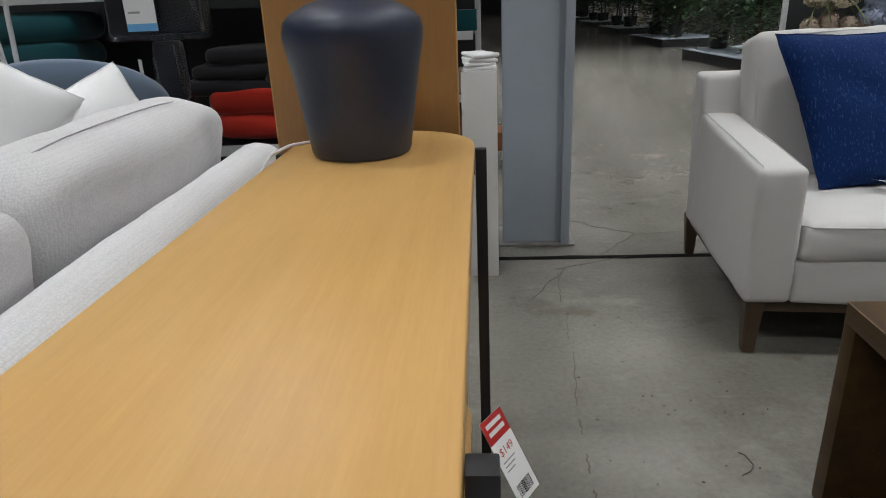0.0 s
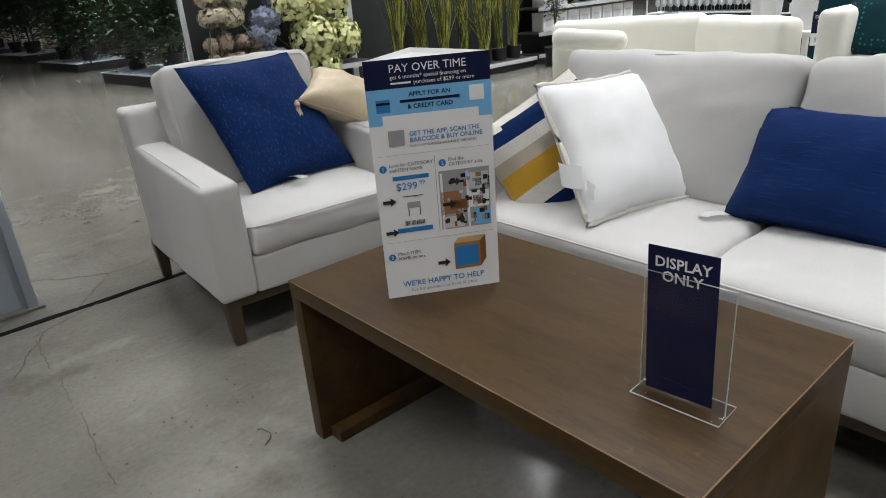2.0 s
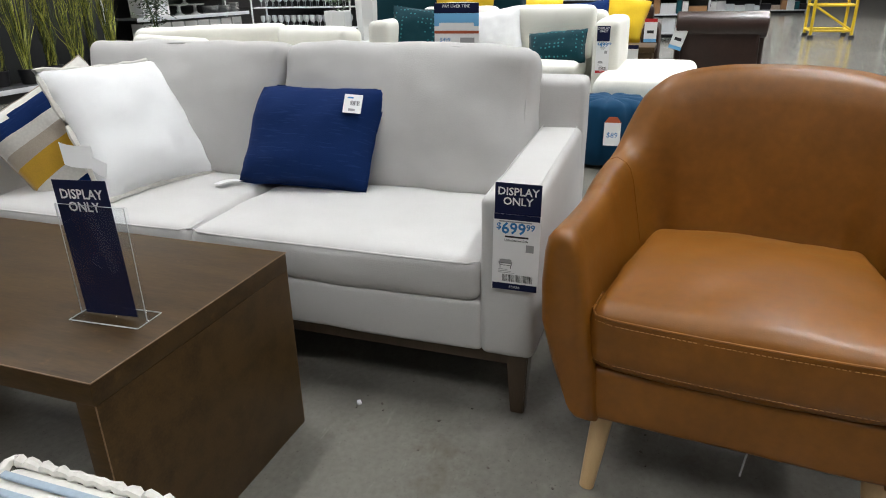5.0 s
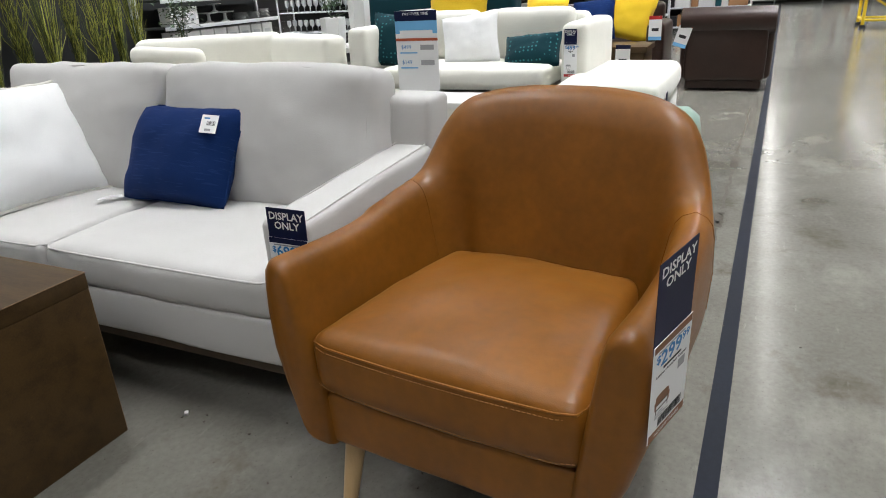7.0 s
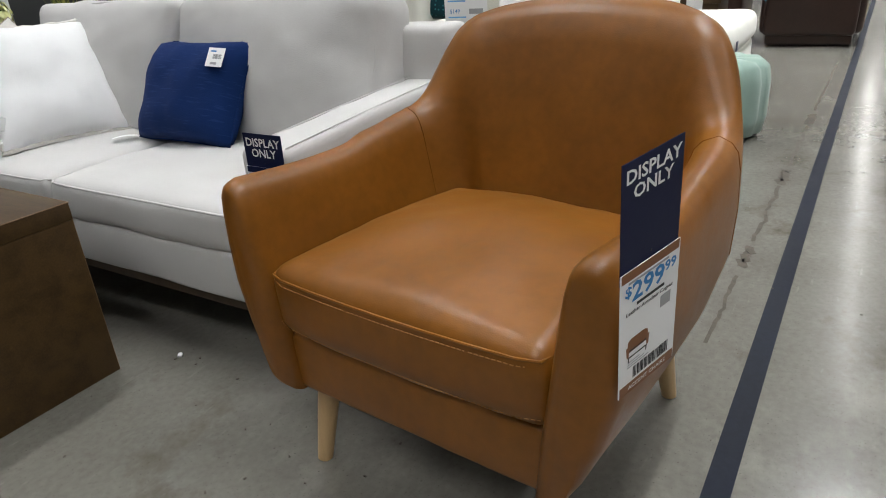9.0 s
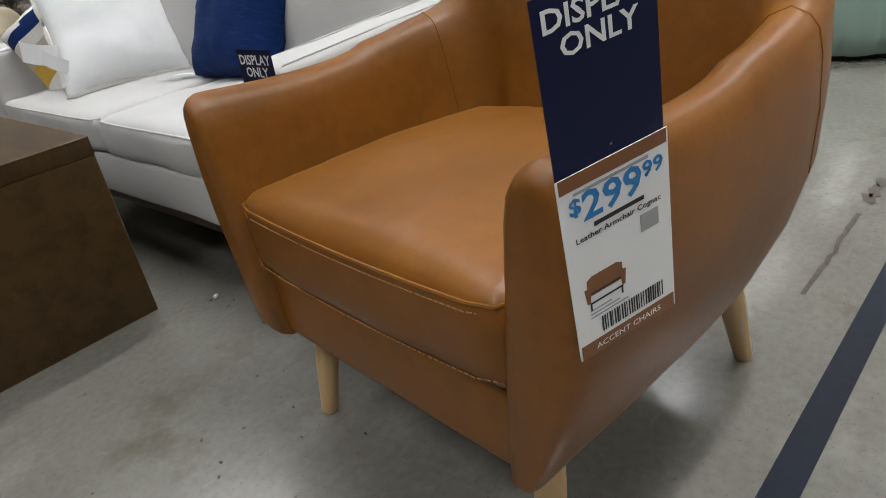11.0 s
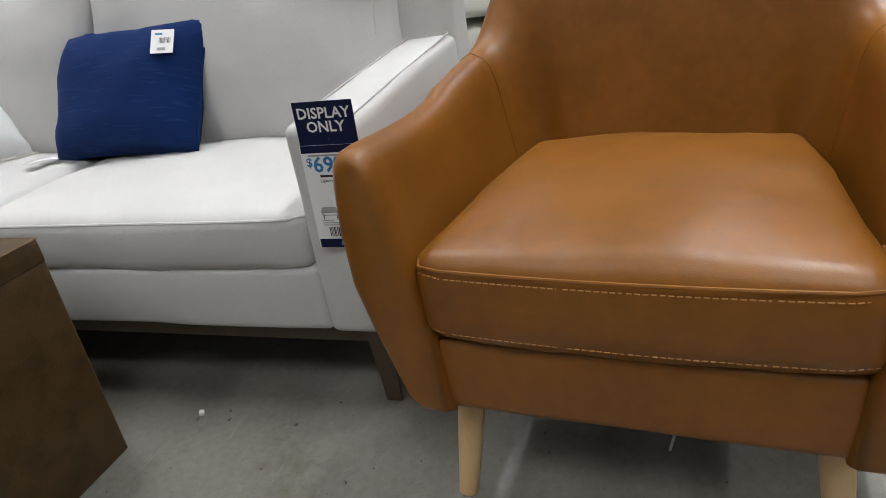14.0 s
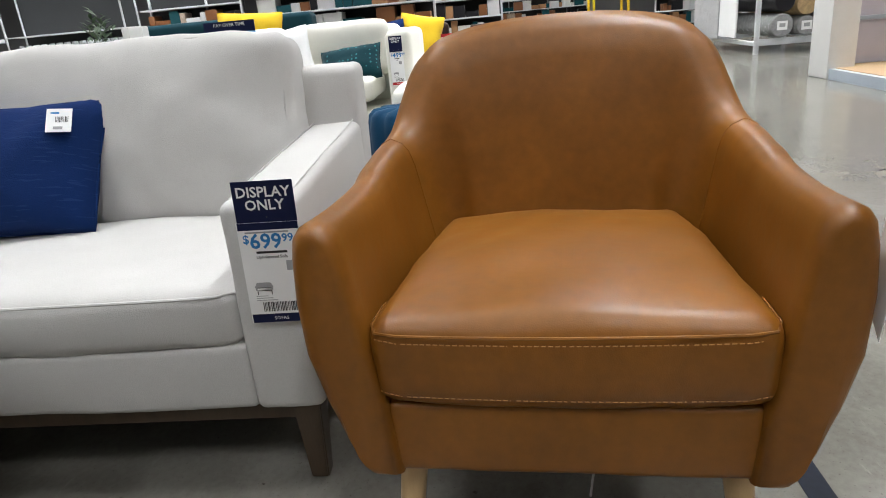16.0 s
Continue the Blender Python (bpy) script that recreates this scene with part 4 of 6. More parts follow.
def display_stand(m):
    """A clear acrylic holder with a navy card; x runs along the base."""
    t = thing("sign_holder", m, "clear acrylic sign holder with a navy display card", "sign holder")
    part("base", box(-0.082, 0.082, -0.035, 0.035, 0.0, 0.004, 0.001), ACRYLIC, t)
    up = part("holder", joined(box(-0.078, 0.078, -0.005, -0.003, 0.004, 0.238, 0.0005), box(-0.080, 0.080, 0.003, 0.005, 0.004, 0.238, 0.0005)), ACRYLIC, t)
    for pts in ([(-0.079, -0.004, 0.004), (-0.079, -0.004, 0.238), (0.079, -0.004, 0.238), (0.079, -0.004, 0.004)], [(-0.082, -0.035, 0.003), (0.082, -0.035, 0.003), (0.082, 0.035, 0.003), (-0.082, 0.035, 0.003), (-0.082, -0.035, 0.003)]):
        part("polished_edge", tube(pts, 0.0012), POLISHED, t)
    card = part("card", box(-0.062, 0.062, 0.006, 0.286, -0.0006, 0.0006, 0), NAVYINK, t, "navy card with white lettering", m=pose(-0.008, 0, 0, 90, 0, 0) @ pose(0, 0, 0, 0, 0, 1.5))
    letters(card, "DISPLAY", 0, 0.250, 0.0265, CARD, bold=0.02)
    letters(card, "ONLY", 0, 0.225, 0.0265, CARD, bold=0.02)
    return t


display_stand(facing((1.088, 0.401, 0.507), (0.06, -0.998, 0), (0, 0, 1)) @ pose(0, 0, 0, -90))


def price_tag(name, m, w, h, head, price, lines, foot_ink, foot, top_ink, picture, label):
    """A hanging tag: navy display card above, white price card below. x to the right, y up from the foot."""
    t = thing(name, m, label, "price tag")
    low = h - head
    upper = part("display_card", box(0, w, low - 0.02, h, -0.0006, 0.0006, 0), NAVYINK, t, "navy card with white lettering", m=pose(0, 0, -0.001))
    letters(upper, "DISPLAY", w / 2, h - 0.034 * w / 0.13, 0.031 * w / 0.13, CARD, bold=0.02)
    letters(upper, "ONLY", w / 2, h - 0.062 * w / 0.13, 0.031 * w / 0.13, CARD, bold=0.02)
    card = part("price_card", box(-0.002, w + 0.002, 0, low, -0.0006, 0.0006, 0), CARD, t, "white price card", m=pose(0, 0, 0.0015))
    patch(card, "band", 0, w, low - 0.016, low, top_ink, 0.0010)
    patch(card, "band", 0, w, 0, 0.020, foot_ink, 0.0010)
    letters(card, foot, w / 2, 0.006, 0.011, CARD)
    letters(card, "$", 0.007, low - 0.044, 0.026, BLUEINK, "LEFT", 0.02)
    letters(card, price, 0.021, low - 0.056, 0.046, BLUEINK, "LEFT", 0.02)
    letters(card, "99", 0.090, low - 0.043, 0.025, BLUEINK, "LEFT", 0.02)
    patch(card, "print", 0.014, w - 0.022, low - 0.023, low - 0.0195, GREYINK, 0.0012)
    patch(card, "print", 0.032, w - 0.030, low - 0.068, low - 0.063, BLACKINK, 0.0012)
    letters(card, lines, w / 2, low - 0.079, 0.0095, BLACKINK, bold=0.01)
    for k in range(3):
        patch(card, "print", 0.016, 0.062 - 0.010 * k, 0.052 + 0.005 * k, 0.0535 + 0.005 * k, GREYINK, 0.0010)
    x0, x1, y0, y1, ink = picture
    dx, dy = x1 - x0, y1 - y0
    dark = BLACKINK if ink is GREYINK else BLACK
    part("furniture_picture", prism([(x0 + 0.06 * dx, y0 + 0.3 * dy), (x1 - 0.06 * dx, y0 + 0.3 * dy), (x1 - 0.08 * dx, y1 - 0.1 * dy), (x1 - 0.2 * dx, y1), (x0 + 0.2 * dx, y1), (x0 + 0.08 * dx, y1 - 0.1 * dy)], 0.0008, 0.0011), ink, card)
    for xa, xb in ((x0, x0 + 0.15 * dx), (x1 - 0.15 * dx, x1)):
        part("furniture_picture", prism([(xa + 0.04 * dx, y0 + 0.05 * dy), (xb - 0.04 * dx, y0 + 0.05 * dy), (xb, y0 + 0.62 * dy), (xa, y0 + 0.62 * dy)], 0.0009, 0.0013), ink, card)
    patch(card, "furniture_picture", x0 + 0.14 * dx, x1 - 0.14 * dx, y0 + 0.36 * dy, y0 + 0.41 * dy, dark, 0.0014)
    patch(card, "furniture_picture", x0 + 0.10 * dx, x1 - 0.10 * dx, y0, y0 + 0.06 * dy, dark, 0.0014)
    for x in (x0 + 0.1 * dx, x1 - 0.14 * dx):
        patch(card, "furniture_picture", x, x + 0.0018, y0 - 0.009, y0, dark, 0.0010)
    patch(card, "print", w - 0.036, w - 0.014, low - 0.108, low - 0.086, GREYINK, 0.0010)
    bars(card, 0.028, w - 0.012, 0.026, 0.048, 26, BLACKINK, 9)
    part("tie", tube([(w / 2, low + 0.01, 0), (w / 2 + 0.02, low + 0.03, -0.012), (w / 2 + 0.03, low + 0.02, -0.03)], 0.0012), BLACK, t)
    return t


price_tag("price_tag", facing((1.664, -0.229, 0.400), (0.04, -0.99, -0.02), (0.0, 0.03, 1)) @ Matrix.Diagonal((0.88, 0.88, 0.88, 1)), 0.128, 0.316, 0.088, "699", "Upholstered Sofa", NAVYINK, "SOFAS", NAVYINK, (0.016, 0.056, 0.075, 0.094, GREYINK), "sofa price tag with a navy display card hanging from an arm")
price_tag("price_tag", facing((1.356, -1.204, 0.469), (0.934, -0.339, 0.115), (-0.128, -0.014, 0.992)) @ Matrix.Diagonal((0.96, 0.817, 0.85, 1)), 0.120, 0.405, 0.170, "299", "Leather Armchair Cognac", BROWNINK, "ACCENT CHAIRS", BROWNINK, (0.012, 0.062, 0.072, 0.108, BROWNINK), "armchair price tag with a navy display card hanging from an arm")


# ---- console table and lamp behind the first sofa ----
def stadium(x0, x1, y0, y1, r, n=10):
    out = []
    for cx, cy, a in ((x1 - r, y0 + r, -90), (x1 - r, y1 - r, 0), (x0 + r, y1 - r, 90), (x0 + r, y0 + r, 180)):
        out += [(cx + r * math.cos(radians(a + 90 * k / n)), cy + r * math.sin(radians(a + 90 * k / n))) for k in range(n + 1)]
    return out


def console_table():
    t = thing("console_table", pose(0.020, 0, 0, 0, 0, 1.2), "golden oak console table with rounded ends and black metal legs", "console table")
    part("tabletop", prism(stadium(-0.27, 0.109, 0.25, 1.60, 0.170, 14), 0.834, 0.866, 0.003), OAK, t)
    part("shelf", prism(stadium(-0.25, 0.088, 0.30, 1.56, 0.15, 12), 0.20, 0.228, 0.003), OAK, t, "lower oak shelf")
    part("side_panel", box(-0.21, 0.03, 0.45, 0.49, 0.228, 0.834, 0.003), PANELOAK, t)
    part("side_panel", box(-0.21, 0.03, 1.43, 1.47, 0.228, 0.834, 0.003), PANELOAK, t)
    for x in (0.1215, -0.2825):
        for y in (0.46, 1.42):
            leg = part("leg", box(x - 0.0115, x + 0.0115, y - 0.0115, y + 0.0115, 0, 0.858, 0.002), BLACK, t, "square black metal leg")
            k = -1 if x > 0 else 1
            part("bracket", box(min(x + k * 0.0125, x + k * 0.05), max(x + k * 0.0125, x + k * 0.05), y - 0.010, y + 0.010, 0.806, 0.834, 0.001), BLACK, leg)
    return t


console_table()
lamp_scale = Matrix.Diagonal((1.07, 1.07, 1.02, 1))
lamp = thing("table_lamp", pose(-0.118, 1.375, 0.866) @ lamp_scale, "ink-blue ceramic table lamp base on the console", "lamp")
part("body", lathe([(0.070, 0.0), (0.086, 0.002), (0.090, 0.010), (0.098, 0.07), (0.110, 0.15), (0.119, 0.20), (0.121, 0.222), (0.117, 0.240), (0.104, 0.254), (0.075, 0.270), (0.045, 0.278), (0.032, 0.290), (0.030, 0.32), (0.026, 0.325)], 48), INKBLUE, lamp)
part("cord", tube([(-0.06, 0.07, 0.004), (-0.10, 0.06, 0.012), (-0.14, 0.02, 0.012), (-0.165, -0.02, 0.004), (-0.18, -0.06, -0.03), (-0.185, -0.08, -0.12)], 0.0035), CARD, lamp, "clear power cord")
hang = thing("price_tag", facing((0.188, 1.262, 0.105), (0.5, 0.85, 0.0), (-0.40, 0.38, 0.9)) @ pose(0, 0, 0), "red and white price tag hanging from a table leg", "price tag")
tag = part("card", box(0, 0.085, 0, 0.20, -0.0006, 0.0006, 0), CARD, hang)
patch(tag, "band", 0, 0.085, 0.145, 0.20, REDINK, 0.0010)
for k in range(2):
    patch(tag, "print", 0.012, 0.072, 0.160 + 0.018 * k, 0.170 + 0.018 * k, CARD, 0.0014)
letters(tag, "$149", 0.042, 0.110, 0.026, REDINK)
for k in range(3):
    patch(tag, "print", 0.012, 0.060 - 0.008 * k, 0.095 - 0.010 * k, 0.098 - 0.010 * k, GREYINK, 0.0010)
bars(tag, 0.015, 0.07, 0.012, 0.040, 16, BLACKINK, 4)
divider = thing("room_divider", pose(-0.1585, 1.655, 0), "tall oak veneered divider behind the console", "room divider")
part("panel", box(-0.2145, 0.2145, -0.013, 0.013, 0.02, 1.898, 0.002), PANELOAK, divider)
for x in (-0.2155, 0.2155):
    part("edge_band", box(x - 0.0012, x + 0.0012, -0.015, 0.015, 0.02, 1.9, 0.0004), OAK, divider, "pale oak edge band")
part("foot", box(-0.20, 0.20, -0.12, 0.12, 0, 0.02, 0.003), BLACK, divider)


# ---- pale grey sofa whose back stands against the console ----
def grey_sofa():
    s = thing("sofa", pose(-0.395, 0.10, 0, 0, 0, 3.5), "pale grey basketweave sofa seen from behind", "sofa")
    part("back_frame", moved(soft(0.145, 1.80, 0.63, 0.07, (0.004, 0, 0.004), 24, 0.004, 2), pose(0, 0.9, 0.17)), GREYWEAVE, s)
    part("base", moved(soft(0.85, 1.78, 0.26, 0.04, (0, 0, 0), 12, 0.003, 3), pose(-0.48, 0.9, 0.15)), GREYWEAVE, s)
    part("seat_cushion", moved(soft(0.62, 1.5, 0.16, 0.05, (0, 0, 0.02), 12, 0.006, 4), pose(-0.50, 0.9, 0.40)), GREYWEAVE, s)

    def tilt(p):
        return Matrix.Rotation(radians(14), 4, "Y") @ p

    for k, (y, w) in enumerate(((1.34, 0.82), (0.48, 0.84))):
        c = part("back_cushion", moved(soft(0.20, w, 0.42, 0.058, (0.03, 0.01, 0.010), 22, 0.008, 6 + k, tilt), pose(-0.26, y, 0.515 - 0.02 * k)), GREYWEAVE, s)
        part("welt", tube([(-0.159, y + k2 * w, z2) for k2, z2 in ((-0.46, 0.903), (-0.42, 0.926), (-0.25, 0.9355), (-0.1, 0.938), (0.1, 0.938), (0.25, 0.9355), (0.42, 0.926), (0.46, 0.903))], 0.0016), SEAMGREY, c, "grey seam")
    for x in (-0.85, -0.05):
        for y in (0.06, 1.72):
            part("leg", box(x - 0.02, x + 0.02, y - 0.02, y + 0.02, 0, 0.16, 0.003), LEGWOOD, s)
    return s


grey_sofa()
throw_pillow((-1.20, 1.62, 0.89), 0.50, 0.48, 0.17, 50, 18, 38, WHITECOT, "white cotton throw pillow on a grey sofa", 41.0)
throw_pillow((-1.06, 1.98, 0.745), 0.44, 0.42, 0.16, 36, 20, -24, WHITECOT, "white cotton throw pillow on a grey sofa", 47.0)


# ---- steel column, white boxes and the goods behind ----
col = thing("column", pose(0.325, 3.29, 0), "grey painted steel column standing on the concrete floor", "column", kind="structure")
part("web", box(-0.012, 0.012, -0.07, 0.07, 0, CEILING, 0), STEELGREY, col)
for y in (-0.08, 0.08):
    part("flange", box(-0.152, 0.152, y - 0.010, y + 0.010, 0, CEILING, 0.002), STEELGREY, col)
part("cover", box(-0.148, 0.10, -0.092, -0.0905, 0, CEILING, 0), STEELGREY, col)
part("edge_strip", box(0.125, 0.165, -0.13, -0.105, 0, CEILING, 0.003), STEELGREY, col)
part("base_plate", box(-0.19, 0.19, -0.14, 0.14, 0, 0.012, 0.002), plain("dusty_steel", (0.17, 0.165, 0.155), 0.7, 0, 0.3, 14), col, "dusty steel base plate")
rack = thing("store_display", pose(0, 0, 0), "white laminate display end with folded linens on top", "display stand")
part("body", box(0.005, 0.148, 2.79, 3.05, 0, 0.875, 0.003), WHITEPAINT, rack)
for k in range(4):
    part("folded_cloth", moved(soft(0.135 - 0.01 * k, 0.20, 0.016, 0.007, (0, 0, 0.002), 6, 0.006, k * 3.0), pose(0.078, 2.90, 0.875 + 0.0155 * k, 0, 0, 6 * k)), WHITECOT, rack)


def gondola(x0, x1, y0, y1, levels, high, label, back=True, lip=0.05, name="shelf_unit"):
    g = thing(name, pose(0, 0, 0), label, "shelving")
    if back:
        part("back_panel", box(x0, x1, y1 - 0.03, y1, 0.02, high, 0), DARKPANEL, g)
    for x in (x0, x1):
        part("upright", box(x - 0.02, x + 0.02, y1 - 0.08, y1 - 0.03, 0, high, 0.002), PALESTEEL, g)
    for z in levels:
        sh = part("shelf", box(x0 + 0.022, x1 - 0.022, y0, y1 - 0.085, z - 0.03, z, 0.002), DARKPANEL, g)
        part("price_rail", box(x0 + 0.022, x1 - 0.022, y0 - 0.006, y0 - 0.001, z - lip, z + 0.004, 0.001), PALESTEEL, sh, "pale price rail")
    part("kick", box(x0 + 0.03, x1 - 0.03, y0 + 0.04, y0 + 0.06, 0, 0.10, 0), DARKPANEL, g)
    return g


# textile racks behind the console
gondola(-2.75, -0.62, 3.30, 3.95, (0.14, 0.50, 1.25), 2.2, "dark shelving filled with folded seat cushions", name="shelf_unit")
rnd = random.Random(5)


def seat_pad(c, w, d, h, material, label, seed):
    ob = part("seat_cushion", soft(w, d, h, h * 0.45, (0, 0, h * 0.12), 8, 0.006, seed), material, m=pose(*c, 0, 0, rnd.uniform(-4, 4)))
    return tagged(ob, label, "cushion", "cushions stacked on the shelves")


for k in range(2):
    seat_pad((-0.95 - 0.02 * k, 3.48, 0.53 + 0.125 * k), 0.62, 0.34, 0.12, REDCOT, "brick red seat cushion stacked on a dark shelf", k)
seat_pad((-1.65, 3.48, 0.51), 0.55, 0.34, 0.11, REDCOT, "brick red seat cushion stacked on a dark shelf", 5)
for k in range(3):
    seat_pad((-1.08 + 0.03 * k, 3.50, 0.745 + 0.075 * k), 0.70 - 0.1 * k, 0.34, 0.07, CHARCOAL, "charcoal seat cushion stacked on a dark shelf", 8 + k)
for k in range(5):
    seat_pad((-2.25 + 0.02 * k, 3.46, 0.51 + 0.13 * k), 0.58, 0.34, 0.125, TEALCOT, "teal seat cushion stacked on a dark shelf", 12 + k)
for k in range(3):
    ob = part("folded_linen", soft(0.22, 0.26, 0.022, 0.01, (0, 0, 0.002), 6, 0.004, k + 30.0), (WHITECOT, CHARCOAL, GREYWEAVE)[k], m=pose(-0.80, 3.44, 0.955 + 0.0225 * k))
    tagged(ob, "folded linen lying on stacked cushions", "linen", "folded linens")
seat_pad((-0.80, 3.46, 0.742), 0.40, 0.30, 0.21, CHARCOAL, "thick charcoal cushion on a dark shelf", 33)


def tub_back(m, material, label):
    c = thing("chair", m, label, "chair")
    bm = bmesh.new()
    rings = []
    for i in range(25):
        a = math.pi * (0.06 + 0.88 * i / 24)
        rings.append([])
        for off, zf in ((0.0, 0.0), (0.012, 0.5), (0.015, 0.85), (0.0, 0.97), (-0.02, 1.0), (-0.045, 0.97), (-0.055, 0.8), (-0.055, 0.4), (-0.055, 0.0)):
            r = 0.30 + off
            z = 0.40 + zf * (0.24 + 0.17 * math.sin(a) ** 0.7)
            rings[-1].append(bm.verts.new((r * math.cos(a) * 1.05, r * math.sin(a) * 0.85, z)))
    for a, b in zip(rings, rings[1:]):
        for k in range(len(a) - 1):
            bm.faces.new((a[k], a[k + 1], b[k + 1], b[k]))
    bm.faces.new(rings[0])
    bm.faces.new(rings[-1])
    part("backrest", bm, material, c, sharp=70)
    part("seat", moved(soft(0.54, 0.5, 0.10, 0.04, (0, 0, 0.02), 8), pose(0, 0.02, 0.38)), material, c)
    for x in (-0.2, 0.2):
        for y in (-0.16, 0.18):
            part("leg", tube([(x, y, 0.39), (x * 1.2, y * 1.2, 0)], 0.014, sides=10, taper=[1, 0.7]), LEGWOOD, c)
    return c


tub_back(pose(-1.50, 2.62, 0, 0, 0, 200) @ Matrix.Diagonal((1.12, 1.12, 1.24, 1)), BLUEGREY, "blue-grey upholstered tub chair behind a sofa")


def hanging_bag(x, y, z, w, h, label):
    b = thing("hanging_bag", pose(x, y, z), label, "packaging")
    part("contents", moved(soft(w * 0.86, 0.05, h * 0.86, 0.02, (0, 0.015, 0), 6, 0.012, x * 7), pose(0, 0, -h * 0.95)), CHARCOAL, b)
    part("bag", moved(soft(w, 0.075, h, 0.03, (0, 0.015, 0), 8, 0.012, x * 3), pose(0, 0, -h)), CLEARBAG, b, "clear vinyl bag")
    part("hook", tube([(0, 0, 0), (0, 0, 0.05), (0, 0.02, 0.07), (0, 0.06, 0.07)], 0.004), BLACK, b)
    return b


bag = hanging_bag(-1.28, 2.95, 1.55, 0.48, 0.52, "clear vinyl bag with dark bedding on a hook")
c = part("label_card", box(-0.065, 0.065, -0.10, 0.10, -0.001, 0.001, 0), CARD, bag, "white and blue label", m=pose(-0.03, -0.06, -0.38, 90))
patch(c, "band", -0.065, 0.065, -0.10, -0.07, SKYINK, 0.0016)
patch(c, "print", -0.05, 0.0, -0.03, -0.022, GREYINK, 0.0016)
small = hanging_bag(-1.24, 2.93, 1.06, 0.15, 0.30, "small clear vinyl bag with dark bedding")
c = part("label_card", box(-0.03, 0.03, -0.07, 0.07, -0.001, 0.001, 0), CARD, small, "white and blue label", m=pose(-0.10, -0.06, -0.17, 90, 0, -50))
patch(c, "band", -0.03, 0.03, -0.07, -0.045, SKYINK, 0.0016)
rackf = thing("wire_rack", pose(0, 0, 0), "grey metal pole rack holding bagged bedding", "rack")
for x, x2 in ((-1.95, -2.1), (-2.02, -1.9), (-0.60, -0.60)):
    part("pole", tube([(x, 2.98, 0), (x2, 2.98, 2.0)], 0.011, sides=8), PALESTEEL, rackf)
part("crossbar", tube([(-2.1, 2.98, 1.62), (-0.58, 2.98, 1.62)], 0.011, sides=8), PALESTEEL, rackf)


# ---- striped pouf ----
pouf = thing("pouf", pose(0.53, 0.065, 0), "woven blue and ivory striped pouf with corded edges", "pouf")
part("body", moved(soft(0.44, 0.44, 0.45, 0.03, (0.01, 0.01, 0.01), 14, 0.004, 3), pose(0, 0, 0)), STRIPEWHITE, pouf)
for k in range(13):
    x = -0.18 + 0.030 * k
    part("stripe", moved(soft(0.013, 0.39, 0.006, 0.0028, (0, 0, 0), 8, 0.001, k), pose(x, 0, 0.4565)), STRIPEBLUE, pouf)
edge = [(-0.215, -0.215), (0.215, -0.215), (0.215, 0.215), (-0.215, 0.215)]
cord = []
for (ax, ay), (bx, by) in zip(edge, edge[1:] + edge[:1]):
    cord += [(ax + (bx - ax) * k / 40, ay + (by - ay) * k / 40, 0.452 + 0.003 * math.sin(k * 2.1)) for k in range(40)]
part("corded_edge", tube(cord, 0.0085, True, 8, [1 + 0.25 * math.sin(i * 2.4) for i in range(len(cord))]), STRIPEWHITE, pouf)


# ---- flower wall, reeds and tableware shelving behind the seats ----
def petal_ball(r, count, size, seed):
    """A flower head of many small cupped petals round a ball."""
    rr = random.Random(seed)
    bm = bmesh.new()
    for _ in range(count):
        z = rr.uniform(-0.7, 1)
        a = rr.uniform(0, 2 * math.pi)
        q = math.sqrt(max(0, 1 - z * z))
        d = Vector((q * math.cos(a), q * math.sin(a), z))
        p = d * r * rr.uniform(0.78, 1.05)
        u = d.orthogonal().normalized()
        u.rotate(Matrix.Rotation(rr.uniform(0, 6.28), 3, d))
        v = d.cross(u)
        k = size * rr.uniform(0.6, 1.25)
        lift = d * k * rr.uniform(0.1, 0.6)
        c = bm.verts.new(p)
        ring = [bm.verts.new(p + (u * math.cos(t) + v * math.sin(t)) * k + lift * (1 if i % 2 else 0.5)) for i, t in enumerate([6.283 * j / 6 for j in range(6)])]
        for i in range(6):
            bm.faces.new((c, ring[i], ring[(i + 1) % 6]))
    return bm


def bloom(c, r, material, label, seed, group):
    f = thing("artificial_flower", pose(*c, rnd.uniform(-20, 20), rnd.uniform(-20, 20), rnd.uniform(0, 360)), label, "flower", group)
    part("flower_head", petal_ball(r, 460, r * 0.125, seed), material, f, sharp=80)
    part("stem", tube([(0, 0, -r * 0.5), (0.01, 0.05, -r - 0.15), (0.0, 0.12, -r - 0.4)], 0.006), REEDDARK, f)
    return f


gondola(2.85, 4.82, 6.35, 6.95, (0.14, 0.45), 2.4, "dark display wall filled with artificial flowers", name="flower_display")
heads = {"lime": [bloom((3.90, 6.55, 1.12), 0.245, BLOOMLIME, "large lime green artificial hydrangea flower head", 1, "artificial hydrangeas")],
         "blue": [bloom((3.52, 6.55, 0.98), 0.10, BLOOMBLUE, "dusty blue artificial hydrangea flower head", 2, "artificial hydrangeas")],
         "cream": [bloom((3.28, 6.55, 1.22), 0.12, BLOOMCREAM, "cream artificial hydrangea flower head", 3, "artificial hydrangeas")],
         "faded": [bloom((3.10, 6.55, 0.85), 0.08, BLOOMBROWN, "faded pink artificial hydrangea flower head", 4, "artificial hydrangeas")]}


def more(kind, c, k=1.0):
    copy_thing(heads[kind][0], pose(*c, rnd.uniform(-30, 30), rnd.uniform(-30, 30), rnd.uniform(0, 360)) @ Matrix.Diagonal((k, k, k, 1)))


